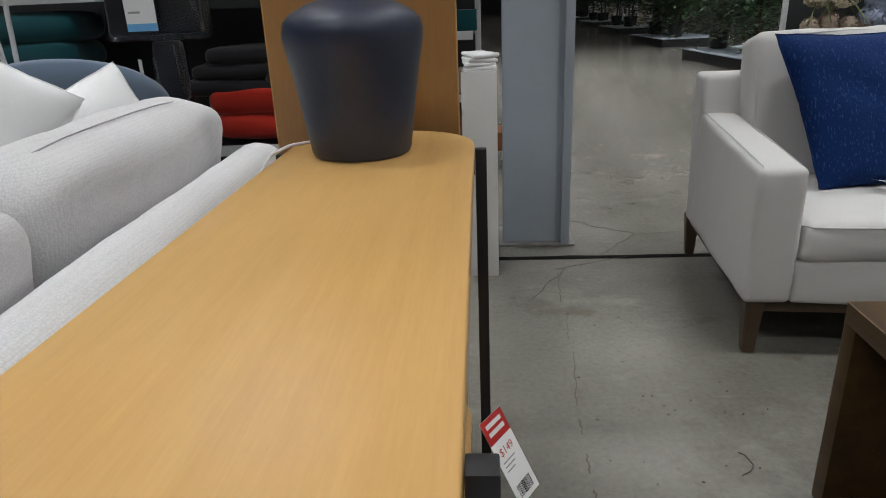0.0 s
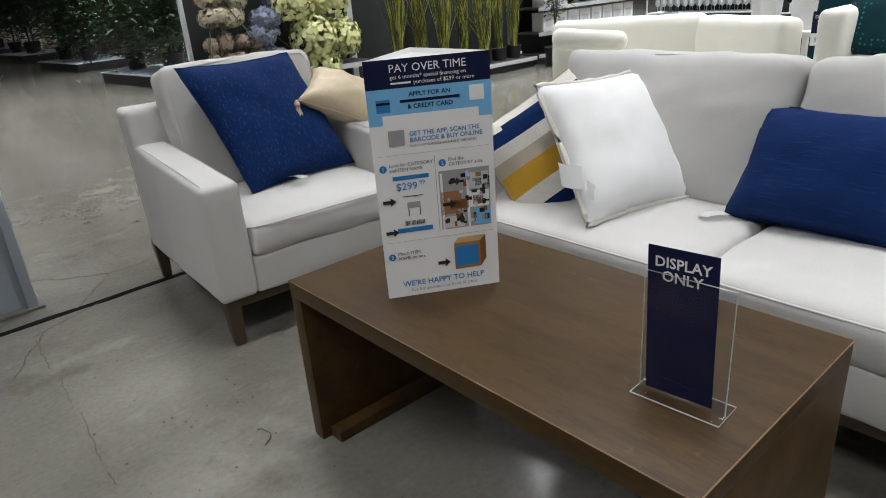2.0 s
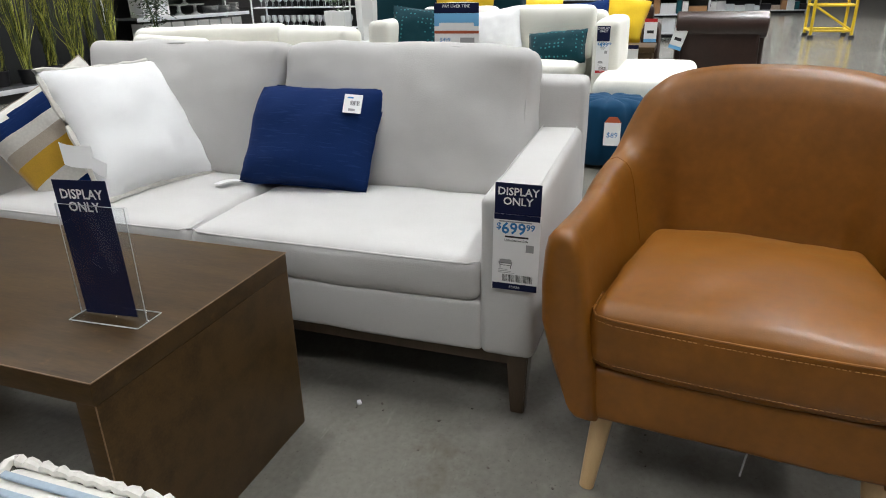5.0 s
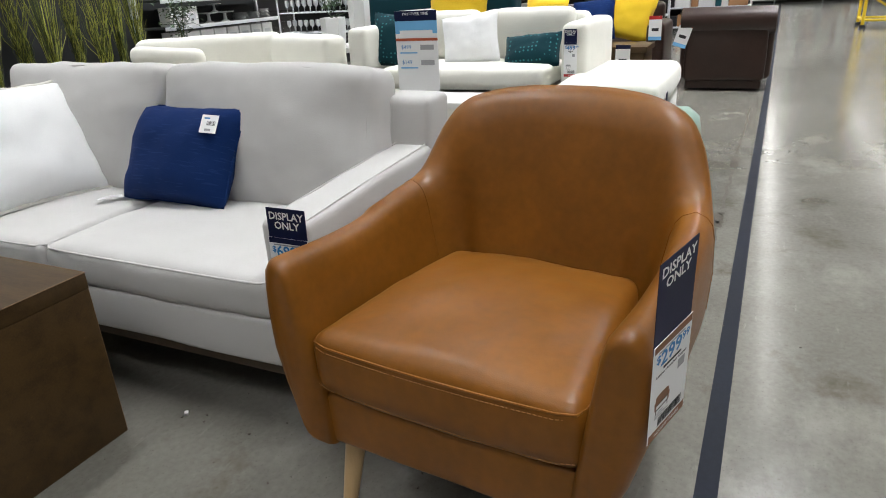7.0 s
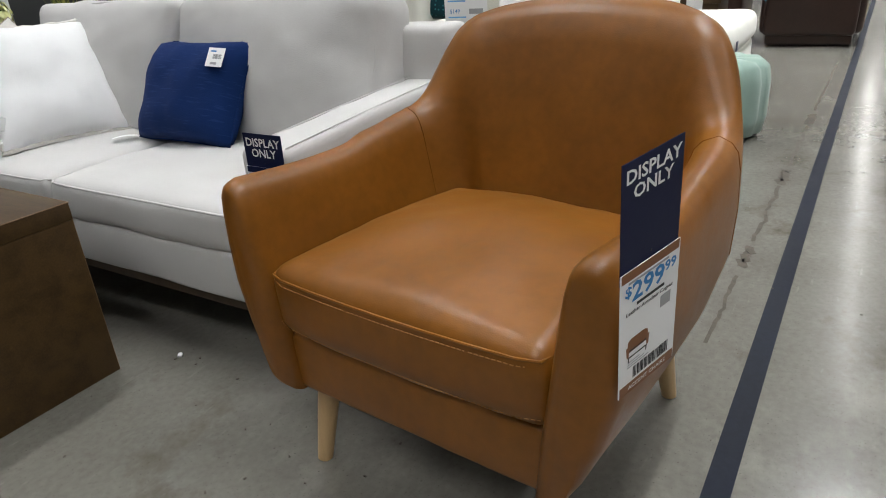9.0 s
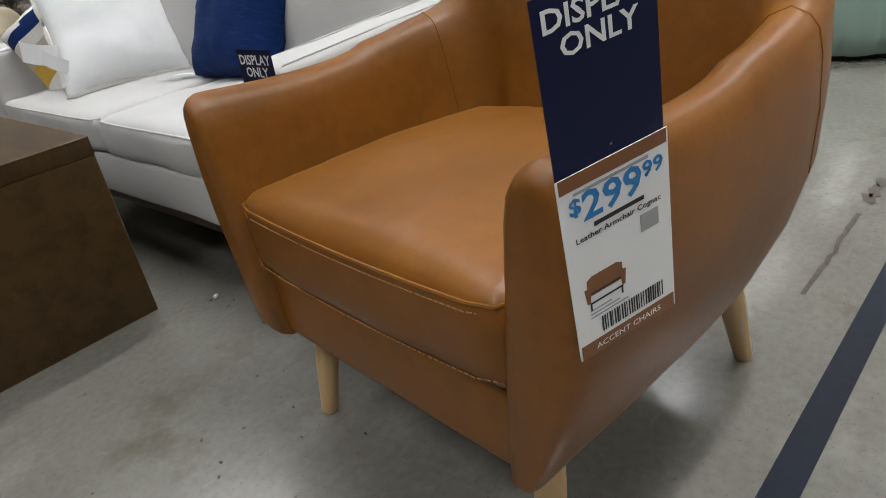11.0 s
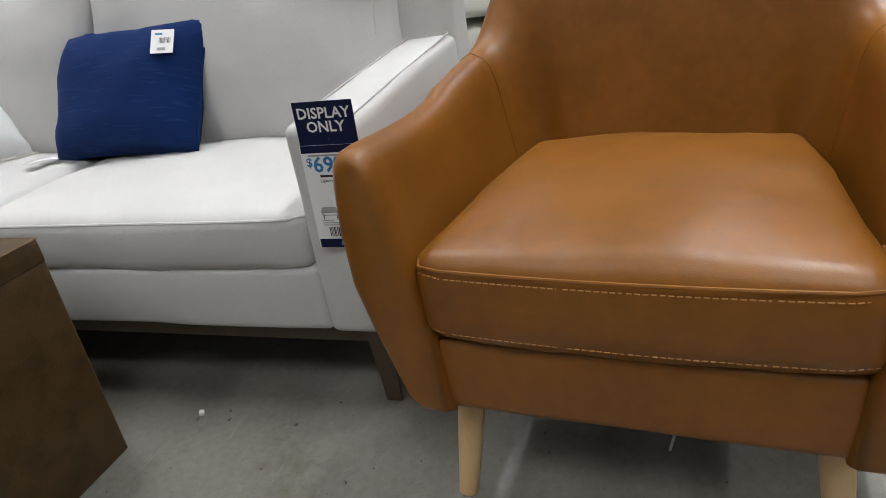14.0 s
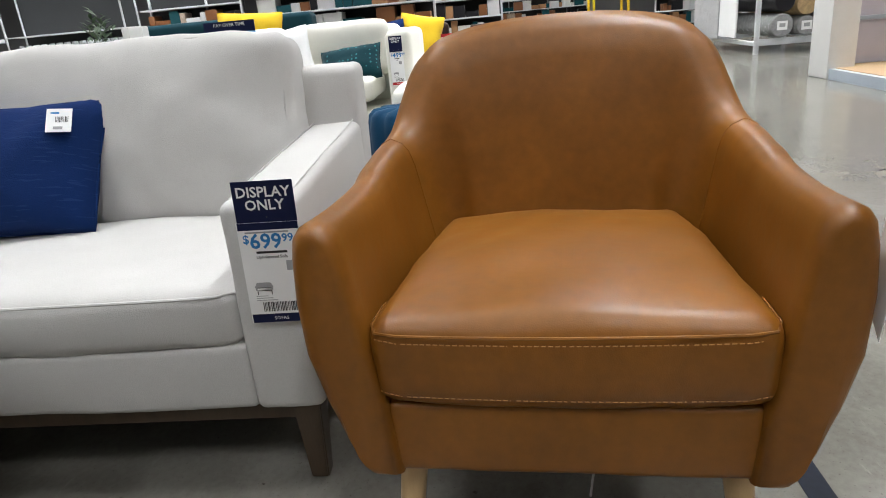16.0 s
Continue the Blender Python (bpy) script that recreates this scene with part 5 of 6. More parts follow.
for c, k in (((4.33, 6.52, 1.14), 1.0), ((4.08, 6.50, 0.76), 1.02), ((4.42, 6.50, 0.72), 0.95), ((3.92, 6.55, 1.52), 1.0), ((4.36, 6.55, 1.52), 1.0), ((4.15, 6.55, 0.40), 1.0)):
    more("lime", c, k)
for i in range(9):
    more("blue", (3.48 + 0.09 * (i % 3) + rnd.uniform(-0.03, 0.03), 6.55, 0.62 + 0.19 * (i // 3) + 0.05 * (i % 2)), rnd.uniform(0.8, 1.1))
for i in range(4):
    more("blue", (3.62 + rnd.uniform(-0.1, 0.1), 6.6, 1.18 + 0.12 * i), 0.9)
for i in range(7):
    more("cream", (3.00 + 0.13 * (i % 3) + rnd.uniform(-0.04, 0.04), 6.56, 1.05 + 0.20 * (i // 3)), rnd.uniform(0.7, 1.05))
for i in range(12):
    more("faded", (2.95 + 0.15 * (i % 4) + rnd.uniform(-0.05, 0.05), 6.56, 0.48 + 0.16 * (i // 4)), rnd.uniform(0.75, 1.2))

gondola(4.86, 7.62, 6.35, 6.95, (0.14,), 2.4, "dark display wall with potted artificial reeds")


def reeds(x, y, seed, spread):
    rr = random.Random(seed)
    t = thing("artificial_reeds", pose(x, y, 0.14), "clump of yellow-green artificial reeds in a black pot", "plant", "potted reeds")
    part("pot", lathe([(0.07, 0.0), (0.09, 0.004), (0.11, 0.17), (0.105, 0.175), (0.095, 0.16)], 20), BLACK, t)
    patch(part("tag_holder", box(-0.02, 0.02, -0.118, -0.112, 0.05, 0.09, 0.001), CARD, t), "print", -0.01, 0.01, -0.1, -0.09, CARD)
    for mat_, n0, nm in ((REEDLEAF, 30, "foliage"), (REEDDARK, 34, "dark_foliage")):
        bms = []
        for _ in range(n0):
            a, lean, h = rr.uniform(0, 6.28), rr.uniform(0.02, spread), rr.uniform(0.6, 1.75)
            r0 = rr.uniform(0, 0.06)
            pts = []
            for k in range(11):
                q = k / 10
                w = 0.028 * math.sin(q * 11 + a * 3)
                pts.append(((r0 + lean * q ** 1.3) * math.cos(a) + w, (r0 + lean * q ** 1.3) * math.sin(a) * 0.6 + w, 0.15 + h * q))
            bms.append(tube(pts, 0.0046, sides=3, taper=[1, 1, 1, 1, 0.95, 0.9, 0.8, 0.7, 0.55, 0.35, 0.12]))
        part(nm, joined(*bms), mat_, t)
    return t


clump = reeds(5.30, 6.58, 1, 0.22)
clump2 = reeds(6.05, 6.58, 2, 0.30)
for c, src, a in (((6.42, 6.60), clump, 70), ((6.75, 6.56), clump2, 150), ((7.08, 6.60), clump, 200), ((7.36, 6.58), clump2, 20), ((5.78, 6.72), clump, 130)):
    copy_thing(src, pose(*c, 0.14, 0, 0, a))

gondola(7.68, 10.3, 6.40, 6.95, (0.14, 0.44, 0.78, 1.15), 2.2, "dark shelving with white boxes, cake stands and plates")


def carton(x, y, z, w, d, h):
    t = thing("carton", pose(x, y, z), "white product box on a dark shelf", "box", "white product boxes")
    part("box", box(-w / 2, w / 2, -d / 2, d / 2, 0, h, 0.002), CARD, t)
    part("print", box(-w * 0.3, w * 0.3, -d / 2 - 0.001, -d / 2 - 0.0002, h * 0.25, h * 0.65, 0), PALESTEEL, t, "pale grey product picture")
    return t


crate = carton(7.98, 6.55, 0.44, 0.25, 0.22, 0.26)
for i in range(1, 8):
    copy_thing(crate, pose(7.98 + 0.285 * i, 6.55, 0.44))
for i in range(2):
    copy_thing(crate, pose(8.0 + 0.29 * i, 6.55, 0.78, 0, 0, 3))


def cake_stand(x, y, z):
    t = thing("cake_stand", pose(x, y, z), "white ceramic cake stand on a dark shelf", "cake stand", "cake stands")
    part("foot", lathe([(0.07, 0), (0.07, 0.008), (0.03, 0.03), (0.022, 0.10), (0.03, 0.125)], 20), CERAMIC, t)
    part("plate", lathe([(0.03, 0.125), (0.14, 0.135), (0.15, 0.15), (0.14, 0.148), (0.02, 0.142)], 28), CERAMIC, t)
    return t


stand = cake_stand(8.78, 6.58, 0.78)
copy_thing(stand, pose(9.12, 6.56, 0.78))
copy_thing(stand, pose(8.95, 6.60, 0.935) @ Matrix.Diagonal((0.8, 0.8, 0.8, 1)))


def dishes(x, y, z, n):
    t = thing("plate_stack", pose(x, y, z), "stack of white ceramic plates on a dark shelf", "plates", "plate stacks")
    for k in range(n):
        part("plate", lathe([(0.06, 0.018 * k), (0.12, 0.018 * k + 0.014), (0.125, 0.018 * k + 0.017), (0.05, 0.018 * k + 0.006)], 24), CERAMIC, t)
    return t


stack = dishes(9.48, 6.56, 0.78, 6)
copy_thing(stack, pose(9.80, 6.56, 0.78))
copy_thing(stack, pose(10.08, 6.56, 0.78) @ Matrix.Diagonal((0.8, 0.8, 1.3, 1)))


def glass_rack():
    t = thing("shelf_unit", pose(9.5, 4.1, 0), "metal wire shelving filled with stemmed drinking glasses", "shelving")
    for y in (0, 1.7):
        for x in (0, 0.4):
            part("post", tube([(x, y, 0), (x, y, 2.0)], 0.014, sides=8), PALESTEEL, t)
    for z in (0.25, 0.55, 0.85, 1.15):
        part("shelf", box(-0.01, 0.41, 0.0, 1.7, z - 0.015, z, 0.002), PALESTEEL, t)
    part("back_panel", box(0.42, 0.44, 0, 1.7, 0.05, 2.0, 0), DARKPANEL, t)
    return t


glass_rack()


def goblet(x, y, z):
    t = part("wine_glass", lathe([(0.032, 0), (0.03, 0.003), (0.004, 0.008), (0.004, 0.075), (0.03, 0.10), (0.036, 0.14), (0.030, 0.18), (0.029, 0.18), (0.034, 0.14), (0.028, 0.103), (0.003, 0.085)], 12), CERAMIC, m=pose(x, y, z))
    return tagged(t, "clear stemmed drinking glass on a metal shelf", "glass", "drinking glasses")


cup = goblet(9.56, 4.2, 0.85)
cup.data.materials[0] = plain("frosty_glass", (0.55, 0.58, 0.60), 0.12, 0, 0.1)
for z in (0.55, 0.85):
    for i in range(14):
        for x in (9.56, 9.70):
            if (z, i, x) != (0.85, 0, 9.56):
                copy_thing(cup, pose(x, 4.2 + 0.112 * i, z))

fic = thing("potted_plant", pose(7.72, 6.12, 0), "small artificial ficus tree in a black pot", "plant")
part("pot", lathe([(0.10, 0), (0.12, 0.005), (0.15, 0.26), (0.14, 0.265), (0.12, 0.24)], 24), BLACK, fic)
part("trunk", joined(tube([(0, 0, 0.2), (0.02, 0.01, 0.5), (-0.02, 0.0, 0.8), (-0.10, 0.02, 1.1)], 0.014, taper=[1, 0.9, 0.7, 0.5]), tube([(0.02, 0.01, 0.5), (0.08, 0.03, 0.8), (0.12, 0.0, 1.2)], 0.010, taper=[1, 0.7, 0.5])), REEDDARK, fic)


def leaves(count, centre, size, leaf, seed, droop=0.3):
    rr = random.Random(seed)
    bm = bmesh.new()
    for _ in range(count):
        p = Vector(centre) + Vector([rr.gauss(0, 0.45) * s for s in size])
        a = rr.uniform(0, 6.28)
        d = Vector((math.cos(a), math.sin(a), rr.uniform(-droop - 0.3, 0.5 - droop))).normalized()
        s = d.cross(Vector((0, 0, 1))).normalized()
        k = leaf * rr.uniform(0.6, 1.3)
        up = Vector((0, 0, 0.12 * k))
        v = [bm.verts.new(q) for q in (p, p + d * k * 0.5 + s * k * 0.2 + up, p + d * k, p + d * k * 0.5 - s * k * 0.2 + up)]
        bm.faces.new(v)
    return bm


part("crown", leaves(420, (0, 0, 0.95), (0.22, 0.22, 0.30), 0.075, 3), LEAF, fic)


# ---- far aisle with planted platforms ----
def planter(x, y, long, seed, tall):
    t = thing("plant_platform", pose(x, y, 0, 0, 0, 6), "black display platform with a pale rim", "display stand", "plant platforms")
    part("base", box(0, 1.3, 0, long, 0, 0.17, 0.004), BLACK, t)
    part("rim", box(-0.02, 1.32, -0.02, long + 0.02, 0.17, 0.19, 0.004), STEELGREY, t, "pale rim")
    rr = random.Random(seed)
    for k in range(3):
        q = pose(x, y, 0, 0, 0, 6) @ Vector((0.45 + 0.3 * (k % 2), long * (0.2 + 0.3 * k), 0.2))
        p = thing("artificial_tree", pose(*q, 0, 0, rr.uniform(0, 360)), "dark green artificial tree in a black pot", "tree", "artificial trees")
        part("pot", lathe([(0.12, 0), (0.14, 0.005), (0.18, 0.28), (0.17, 0.285), (0.15, 0.25)], 20), BLACK, p)
        tr = [tube([(0, 0, 0.2), (0.02, 0.02, 0.7), (0, 0, 1.4), (0.03, 0, 2.0)], 0.028, sides=7, taper=[1, 0.85, 0.7, 0.4])]
        for j in range(5):
            a = rr.uniform(0, 6.28)
            tr.append(tube([(0.01, 0, 0.55 + 0.25 * j), (0.2 * math.cos(a), 0.2 * math.sin(a), 0.8 + 0.27 * j), (0.42 * math.cos(a), 0.42 * math.sin(a), 0.95 + 0.27 * j)], 0.010, sides=5, taper=[1, 0.7, 0.3]))
        part("trunk", joined(*tr), LEGWOOD, p)
        part("crown", leaves(1500, (0, 0, 1.05 if tall else 1.3), (0.75, 0.75, 0.95), 0.15, seed * 7 + k), LEAF, p)


for i, y in enumerate((10.5, 15.6, 21.5, 27.5, 34.0)):
    planter(3.75 + 0.06 * i, y, 2.3, i + 1, i < 2)
for i in range(6):
    ob = part("store_box", box(-0.3, 0.3, -0.3, 0.3, 0, 0.9 + 0.2 * (i % 3), 0.01), (CARD, BLOOMCREAM, WHITEPAINT)[i % 3], m=pose(5.4 + 0.9 * (i % 3), 28 + 3 * i, 0, 0, 0, 8 * i))
    tagged(ob, "pale boxed goods standing on the shop floor", "box", "boxed goods far off")
gondola(-3.6, 0.02, 4.6, 5.2, (0.14, 0.55, 0.95, 1.35), 2.2, "dark shelving with boxed goods behind the column")
goods = [KRAFT, PALESTEEL, CHARCOAL, WHITEPAINT, BROWNINK, TEALCOT, GREYWEAVE, BLOOMBROWN]


def stock(x0, x1, y, levels, seed, label, along="x", deep=0.3, tall=0.26, merge=False):
    rr = random.Random(seed)
    heaps = {}
    for z in levels:
        x = x0
        while x < x1:
            w = rr.uniform(0.10, 0.34)
            h = rr.uniform(0.10, tall)
            b = box(0, w - 0.012, 0, deep, 0, h, 0.004) if along == "x" else box(0, deep, 0, w - 0.012, 0, h, 0.004)
            mt, place = rr.choice(goods), pose(x if along == "x" else y, y if along == "x" else x, z)
            x += w
            if merge:
                heaps.setdefault(mt.name, (mt, []))[1].append(moved(b, place))
                continue
            tagged(part("boxed_goods", b, mt, m=place), label, "box", "boxed goods on the shelves")
    for mt, bms in heaps.values():
        solid("boxed_goods", joined(*bms), mt, label, "goods", "stuff")


stock(-1.2, -0.02, 4.7, (0.14, 0.55, 0.95), 4, "boxed goods standing on a dark shelf")


# ---- the seats beyond the sofa ----
def round_pouf(x, y, r, h, material, label):
    t = thing("pouf", pose(x, y, 0), label, "pouf")
    bm = bmesh.new()
    rings = []
    lobes, n = 10, 60
    for f, z in ((0.80, 0.02), (0.93, 0.03), (1.0, 0.12), (1.0, h - 0.12), (0.95, h - 0.04), (0.82, h - 0.008), (0.5, h), (0.15, h - 0.006)):
        ring = []
        for k in range(n):
            a = 2 * math.pi * k / n
            dent = 1 - 0.085 * (1 - abs(math.sin(a * lobes / 2)) ** 0.6) * (1 if f > 0.4 else 0.2)
            ring.append(bm.verts.new((r * f * dent * math.cos(a), r * f * dent * math.sin(a), z - 0.02 * (1 - dent) / 0.085 * (z > h - 0.05))))
        rings.append(ring)
    for a, b in zip(rings, rings[1:]):
        for k in range(n):
            bm.faces.new((a[k], a[(k + 1) % n], b[(k + 1) % n], b[k]))
    bm.faces.new(rings[0])
    bm.faces.new(rings[-1])
    part("body", bm, material, t, sharp=75)
    part("foot", lathe([(r * 0.7, 0), (r * 0.7, 0.022)], 24), BLACK, t)
    return t


teal = round_pouf(4.62, -0.20, 0.27, 0.43, TEALPOUF, "petrol blue fluted velvet pouf")
c = part("hang_tag", box(-0.05, 0.05, -0.07, 0.07, -0.001, 0.001, 0), CARD, teal, "white and rust hang tag", m=facing((-0.285, -0.06, 0.24), (0, -1, 0), (0.1, 0, 1)))
part("tag_top", prism([(-0.05, 0.07), (0.05, 0.07), (0.025, 0.105), (-0.025, 0.105)], -0.001, 0.001), ORANGEINK, c)
letters(c, "$89", 0, -0.02, 0.045, BLUEINK)
round_pouf(4.50, -0.76, 0.27, 0.42, MINT, "mint green fluted velvet pouf")
ott = thing("ottoman", pose(5.45, -0.40, 0), "white upholstered rectangular ottoman", "ottoman")
part("cushion", moved(soft(1.30, 0.68, 0.20, 0.07, (0.01, 0.01, 0.02), 14, 0.006, 3), pose(0, 0, 0.31)), CREAM, ott)
part("base", moved(soft(1.26, 0.64, 0.22, 0.03, (0, 0, 0), 10, 0.003, 4), pose(0, 0, 0.10)), CREAM, ott)
for x in (-0.55, 0.55):
    for y in (-0.25, 0.25):
        part("leg", box(x - 0.02, x + 0.02, y - 0.02, y + 0.02, 0, 0.11, 0.003), LEGWOOD, ott)
c = part("hang_tag", box(-0.03, 0.03, -0.09, 0.09, -0.001, 0.001, 0), NAVYINK, ott, "navy hang tag", m=facing((-0.30, -0.352, 0.32), (1, 0, 0), (0, 0, 1)))
patch(c, "print", -0.025, 0.025, -0.085, 0.03, CARD, 0.0016)

love = thing("sofa", pose(0, 0, 0), "cream upholstered sofa with tall block arms", "sofa")
part("base", moved(soft(0.92, 1.62, 0.30, 0.03, (0, 0, 0), 12, 0.003, 2), pose(5.68, 0.79, 0.03)), CREAM, love)
part("seat_cushion", moved(soft(0.70, 1.36, 0.16, 0.05, (0.01, 0, 0.012), 14, 0.005, 5), pose(5.53, 0.80, 0.395)), CREAM, love)
for y in (-0.09, 1.69):
    part("arm", moved(soft(0.95, 0.18, 0.76, 0.05, (0.01, 0.008, 0.006), 12, 0.004, y), pose(5.68, y, 0.10)), CREAM, love)
part("backrest", moved(soft(0.22, 1.62, 0.80, 0.06, (0.02, 0, 0.008), 14, 0.005, 8), pose(6.05, 0.80, 0.10)), CREAM, love)
for y in (0.40, 1.20):
    part("back_cushion", moved(soft(0.16, 0.68, 0.40, 0.06, (0.03, 0, 0.01), 12, 0.006, y), pose(5.86, y, 0.54)), CREAM, love)
throw_pillow((5.50, 1.46, 0.74), 0.46, 0.44, 0.15, -78, 16, 6, TEALDOT, "dark teal dotted velvet pillow on a cream sofa", 51.0)
throw_pillow((5.60, 0.85, 0.73), 0.48, 0.42, 0.15, -86, 20, -8, WHITECOT, "white textured pillow with tassels on a cream sofa", 55.0)
throw_pillow((5.56, 0.32, 0.64), 0.48, 0.28, 0.18, -98, 30, -6, TEALDOT, "dark teal dotted velvet pillow on a cream sofa", 58.0)
t = price_tag("price_tag", facing((5.195, -0.03, 0.50), (0, -1, 0), (0, 0, 1)) @ Matrix.Diagonal((0.9, 0.9, 0.9, 1)), 0.10, 0.36, 0.10, "499", "Sofa", REDINK, "SOFAS", NAVYINK, (0.016, 0.056, 0.075, 0.094, GREYINK), "sofa price tag with a navy display card on a cream arm")

cor = thing("sofa", pose(0, 0, 0), "cream corner sofa with rounded cushions", "sofa")
part("backrest", moved(soft(1.30, 0.24, 0.62, 0.07, (0, 0.02, 0.01), 14, 0.006, 2), pose(5.32, 3.34, 0.20, 0, 0, -54)), CREAM, cor)
part("backrest", moved(soft(0.95, 0.24, 0.60, 0.07, (0, 0.02, 0.01), 14, 0.006, 5), pose(5.52, 2.42, 0.20, 0, 0, 70)), CREAM, cor)
part("seat", moved(soft(0.9, 1.5, 0.40, 0.05, (0, 0, 0.01), 12, 0.004, 7), pose(5.0, 2.75, 0.0)), CREAM, cor)
part("bolster", moved(soft(0.62, 0.17, 0.17, 0.08, (0, 0, 0), 12, 0.004, 9), pose(4.86, 3.42, 0.60, 0, 6, -52)), CREAM, cor)

side = thing("side_table", pose(6.25, 2.42, 0), "white side table with pale vases", "side table")
part("tabletop", box(-0.28, 0.28, -0.32, 0.32, 0.60, 0.64, 0.004), WHITEPAINT, side)
for x in (-0.24, 0.24):
    for y in (-0.28, 0.28):
        part("leg", box(x - 0.02, x + 0.02, y - 0.02, y + 0.02, 0, 0.60, 0.002), WHITEPAINT, side)
for x, y, w, h in ((6.2, 2.56, 0.12, 0.27), (6.22, 2.26, 0.10, 0.42)):
    v = thing("vase", pose(x, y, 0.64), "white faceted ceramic vase", "vase", "white vases")
    part("body", lathe([(w * 0.8, 0), (w * 0.9, 0.01), (w, h * 0.5), (w * 1.05, h * 0.96), (w * 1.0, h), (w * 0.9, h * 0.97)], 6), CERAMIC, v, sharp=20)
    if h < 0.3:
        part("plant", leaves(60, (0, 0, h + 0.12), (0.10, 0.10, 0.16), 0.10, 5, -0.6), LEAF, v)
t = thing("sign_holder", facing((5.78, 2.02, 0.56), (0.1, -1, 0), (0, 0, 1)), "small navy display card above a price card", "sign")
c = part("card", box(0, 0.16, 0.09, 0.25, -0.001, 0.001, 0), NAVYINK, t)
letters(c, "DISPLAY", 0.08, 0.20, 0.034, CARD)
letters(c, "ONLY", 0.08, 0.168, 0.034, CARD)
c = part("price_card", box(0, 0.16, 0, 0.088, -0.001, 0.001, 0), CARD, t)
letters(c, "$159", 0.07, 0.03, 0.045, BLUEINK)
part("stem", box(0.06, 0.10, -0.12, 0.0, -0.004, 0.004, 0.001), ACRYLIC, t)
low = thing("coffee_table", pose(4.72, 0.80, 0), "low white coffee table", "coffee table")
part("tabletop", box(-0.22, 0.22, -0.4, 0.4, 0.38, 0.42, 0.004), WHITEPAINT, low)
for y in (-0.36, 0.36):
    part("leg_panel", box(-0.2, 0.2, y - 0.02, y + 0.02, 0, 0.38, 0.002), WHITEPAINT, low)
financing_sign("information_sign", facing((4.60, 0.985, 0.42), (0.04, -1, 0), (0, 0, 1)) @ pose(0, 0, 0, -90), 0.31, 0.585, False)

bro = thing("recliner", pose(7.78, -0.96, 0), "dark brown leather recliner seen from behind", "armchair")
part("back", moved(soft(0.22, 0.76, 0.60, 0.04, (0.01, 0, 0), 12, 0.004, 2), pose(0.12, 0, 0.10)), BROWNLEA, bro)
part("roll", moved(tube([(0.10, -0.44, 0), (0.10, -0.43, 0), (0.10, 0.43, 0), (0.10, 0.44, 0)], 0.13, sides=18, taper=[0.85, 1, 1, 0.85]), pose(0, 0, 0.68)), BROWNLEA, bro, "rolled top")
part("base", moved(soft(0.85, 0.72, 0.10, 0.02, (0, 0, 0), 8), pose(0.47, 0, 0.02)), BROWNLEA, bro)
for y in (-0.36, 0.36):
    part("arm", moved(soft(0.80, 0.14, 0.50, 0.06, (0, 0.01, 0), 10, 0.004, y), pose(0.52, y, 0.10)), BROWNLEA, bro)
part("seat_cushion", moved(soft(0.62, 0.56, 0.20, 0.06, (0, 0, 0.02), 10), pose(0.52, 0, 0.28)), BROWNLEA, bro)
for i, (x, y, tilt) in enumerate(((7.765, -0.46, 30), (6.695, -0.10, -6), (7.885, -0.20, 8))):
    t = thing("price_tag", facing((x, y, (0.46, 0.33, 0.50)[i]), (0, -1, -0.3 if i == 0 else 0), (0, 0, 1)), "white and blue hanging price tag", "price tag", "far price tags")
    c = part("card", box(0, 0.13, 0, 0.24, -0.001, 0.001, 0), CARD, t)
    patch(c, "band", 0, 0.13, 0, 0.035, SKYINK, 0.0014)
    patch(c, "band", 0, 0.13, 0.205, 0.24, REDINK if i != 1 else NAVYINK, 0.0014)
    patch(c, "print", 0.03, 0.10, 0.09, 0.12, BLACKINK, 0.0014)
end = thing("side_table", pose(6.95, -0.05, 0), "dark wooden end table", "side table")
part("tabletop", box(-0.25, 0.25, -0.32, 0.32, 0.50, 0.55, 0.004), WALNUT, end)
part("drawer_box", box(-0.23, 0.23, -0.30, 0.30, 0.25, 0.50, 0.004), WALNUT, end)
for x in (-0.21, 0.21):
    for y in (-0.28, 0.28):
        part("leg", box(x - 0.025, x + 0.025, y - 0.025, y + 0.025, 0, 0.25, 0.003), WALNUT, end)
dark = thing("armchair", pose(8.3, 0.40, 0), "black leather armchair with bright pillows", "armchair")
part("seat", moved(soft(0.8, 1.3, 0.42, 0.05, (0, 0, 0.01), 10), pose(0, 0, 0.05)), BROWNLEA, dark)
part("backrest", moved(soft(0.2, 1.3, 0.80, 0.06, (0.02, 0, 0), 10), pose(0.4, 0, 0.05)), BROWNLEA, dark)
part("arm", moved(soft(0.8, 0.18, 0.62, 0.06, (0, 0.01, 0), 10), pose(0, -0.66, 0.05)), BROWNLEA, dark)
throw_pillow((8.18, 0.05, 0.72), 0.50, 0.50, 0.15, -90, 18, 12, YELLOWCOT, "bright yellow cotton pillow on dark upholstery", 61.0)
throw_pillow((8.10, 0.42, 0.70), 0.46, 0.46, 0.15, -90, 20, -6, NAVY, "navy cotton pillow on a dark armchair", 63.0)
throw_pillow((8.20, 1.0, 0.74), 0.50, 0.44, 0.15, -90, 18, 4, YELLOWCOT, "bright yellow cotton pillow on dark upholstery", 65.0)
throw_pillow((6.75, 1.45, 0.93), 0.60, 0.36, 0.14, -80, 12, 4, YELLOWCOT, "bright yellow cotton pillow on dark upholstery", 67.0)
blu = thing("sofa", pose(6.95, 1.75, 0), "dark blue sofa back beyond the cream sofa", "sofa")
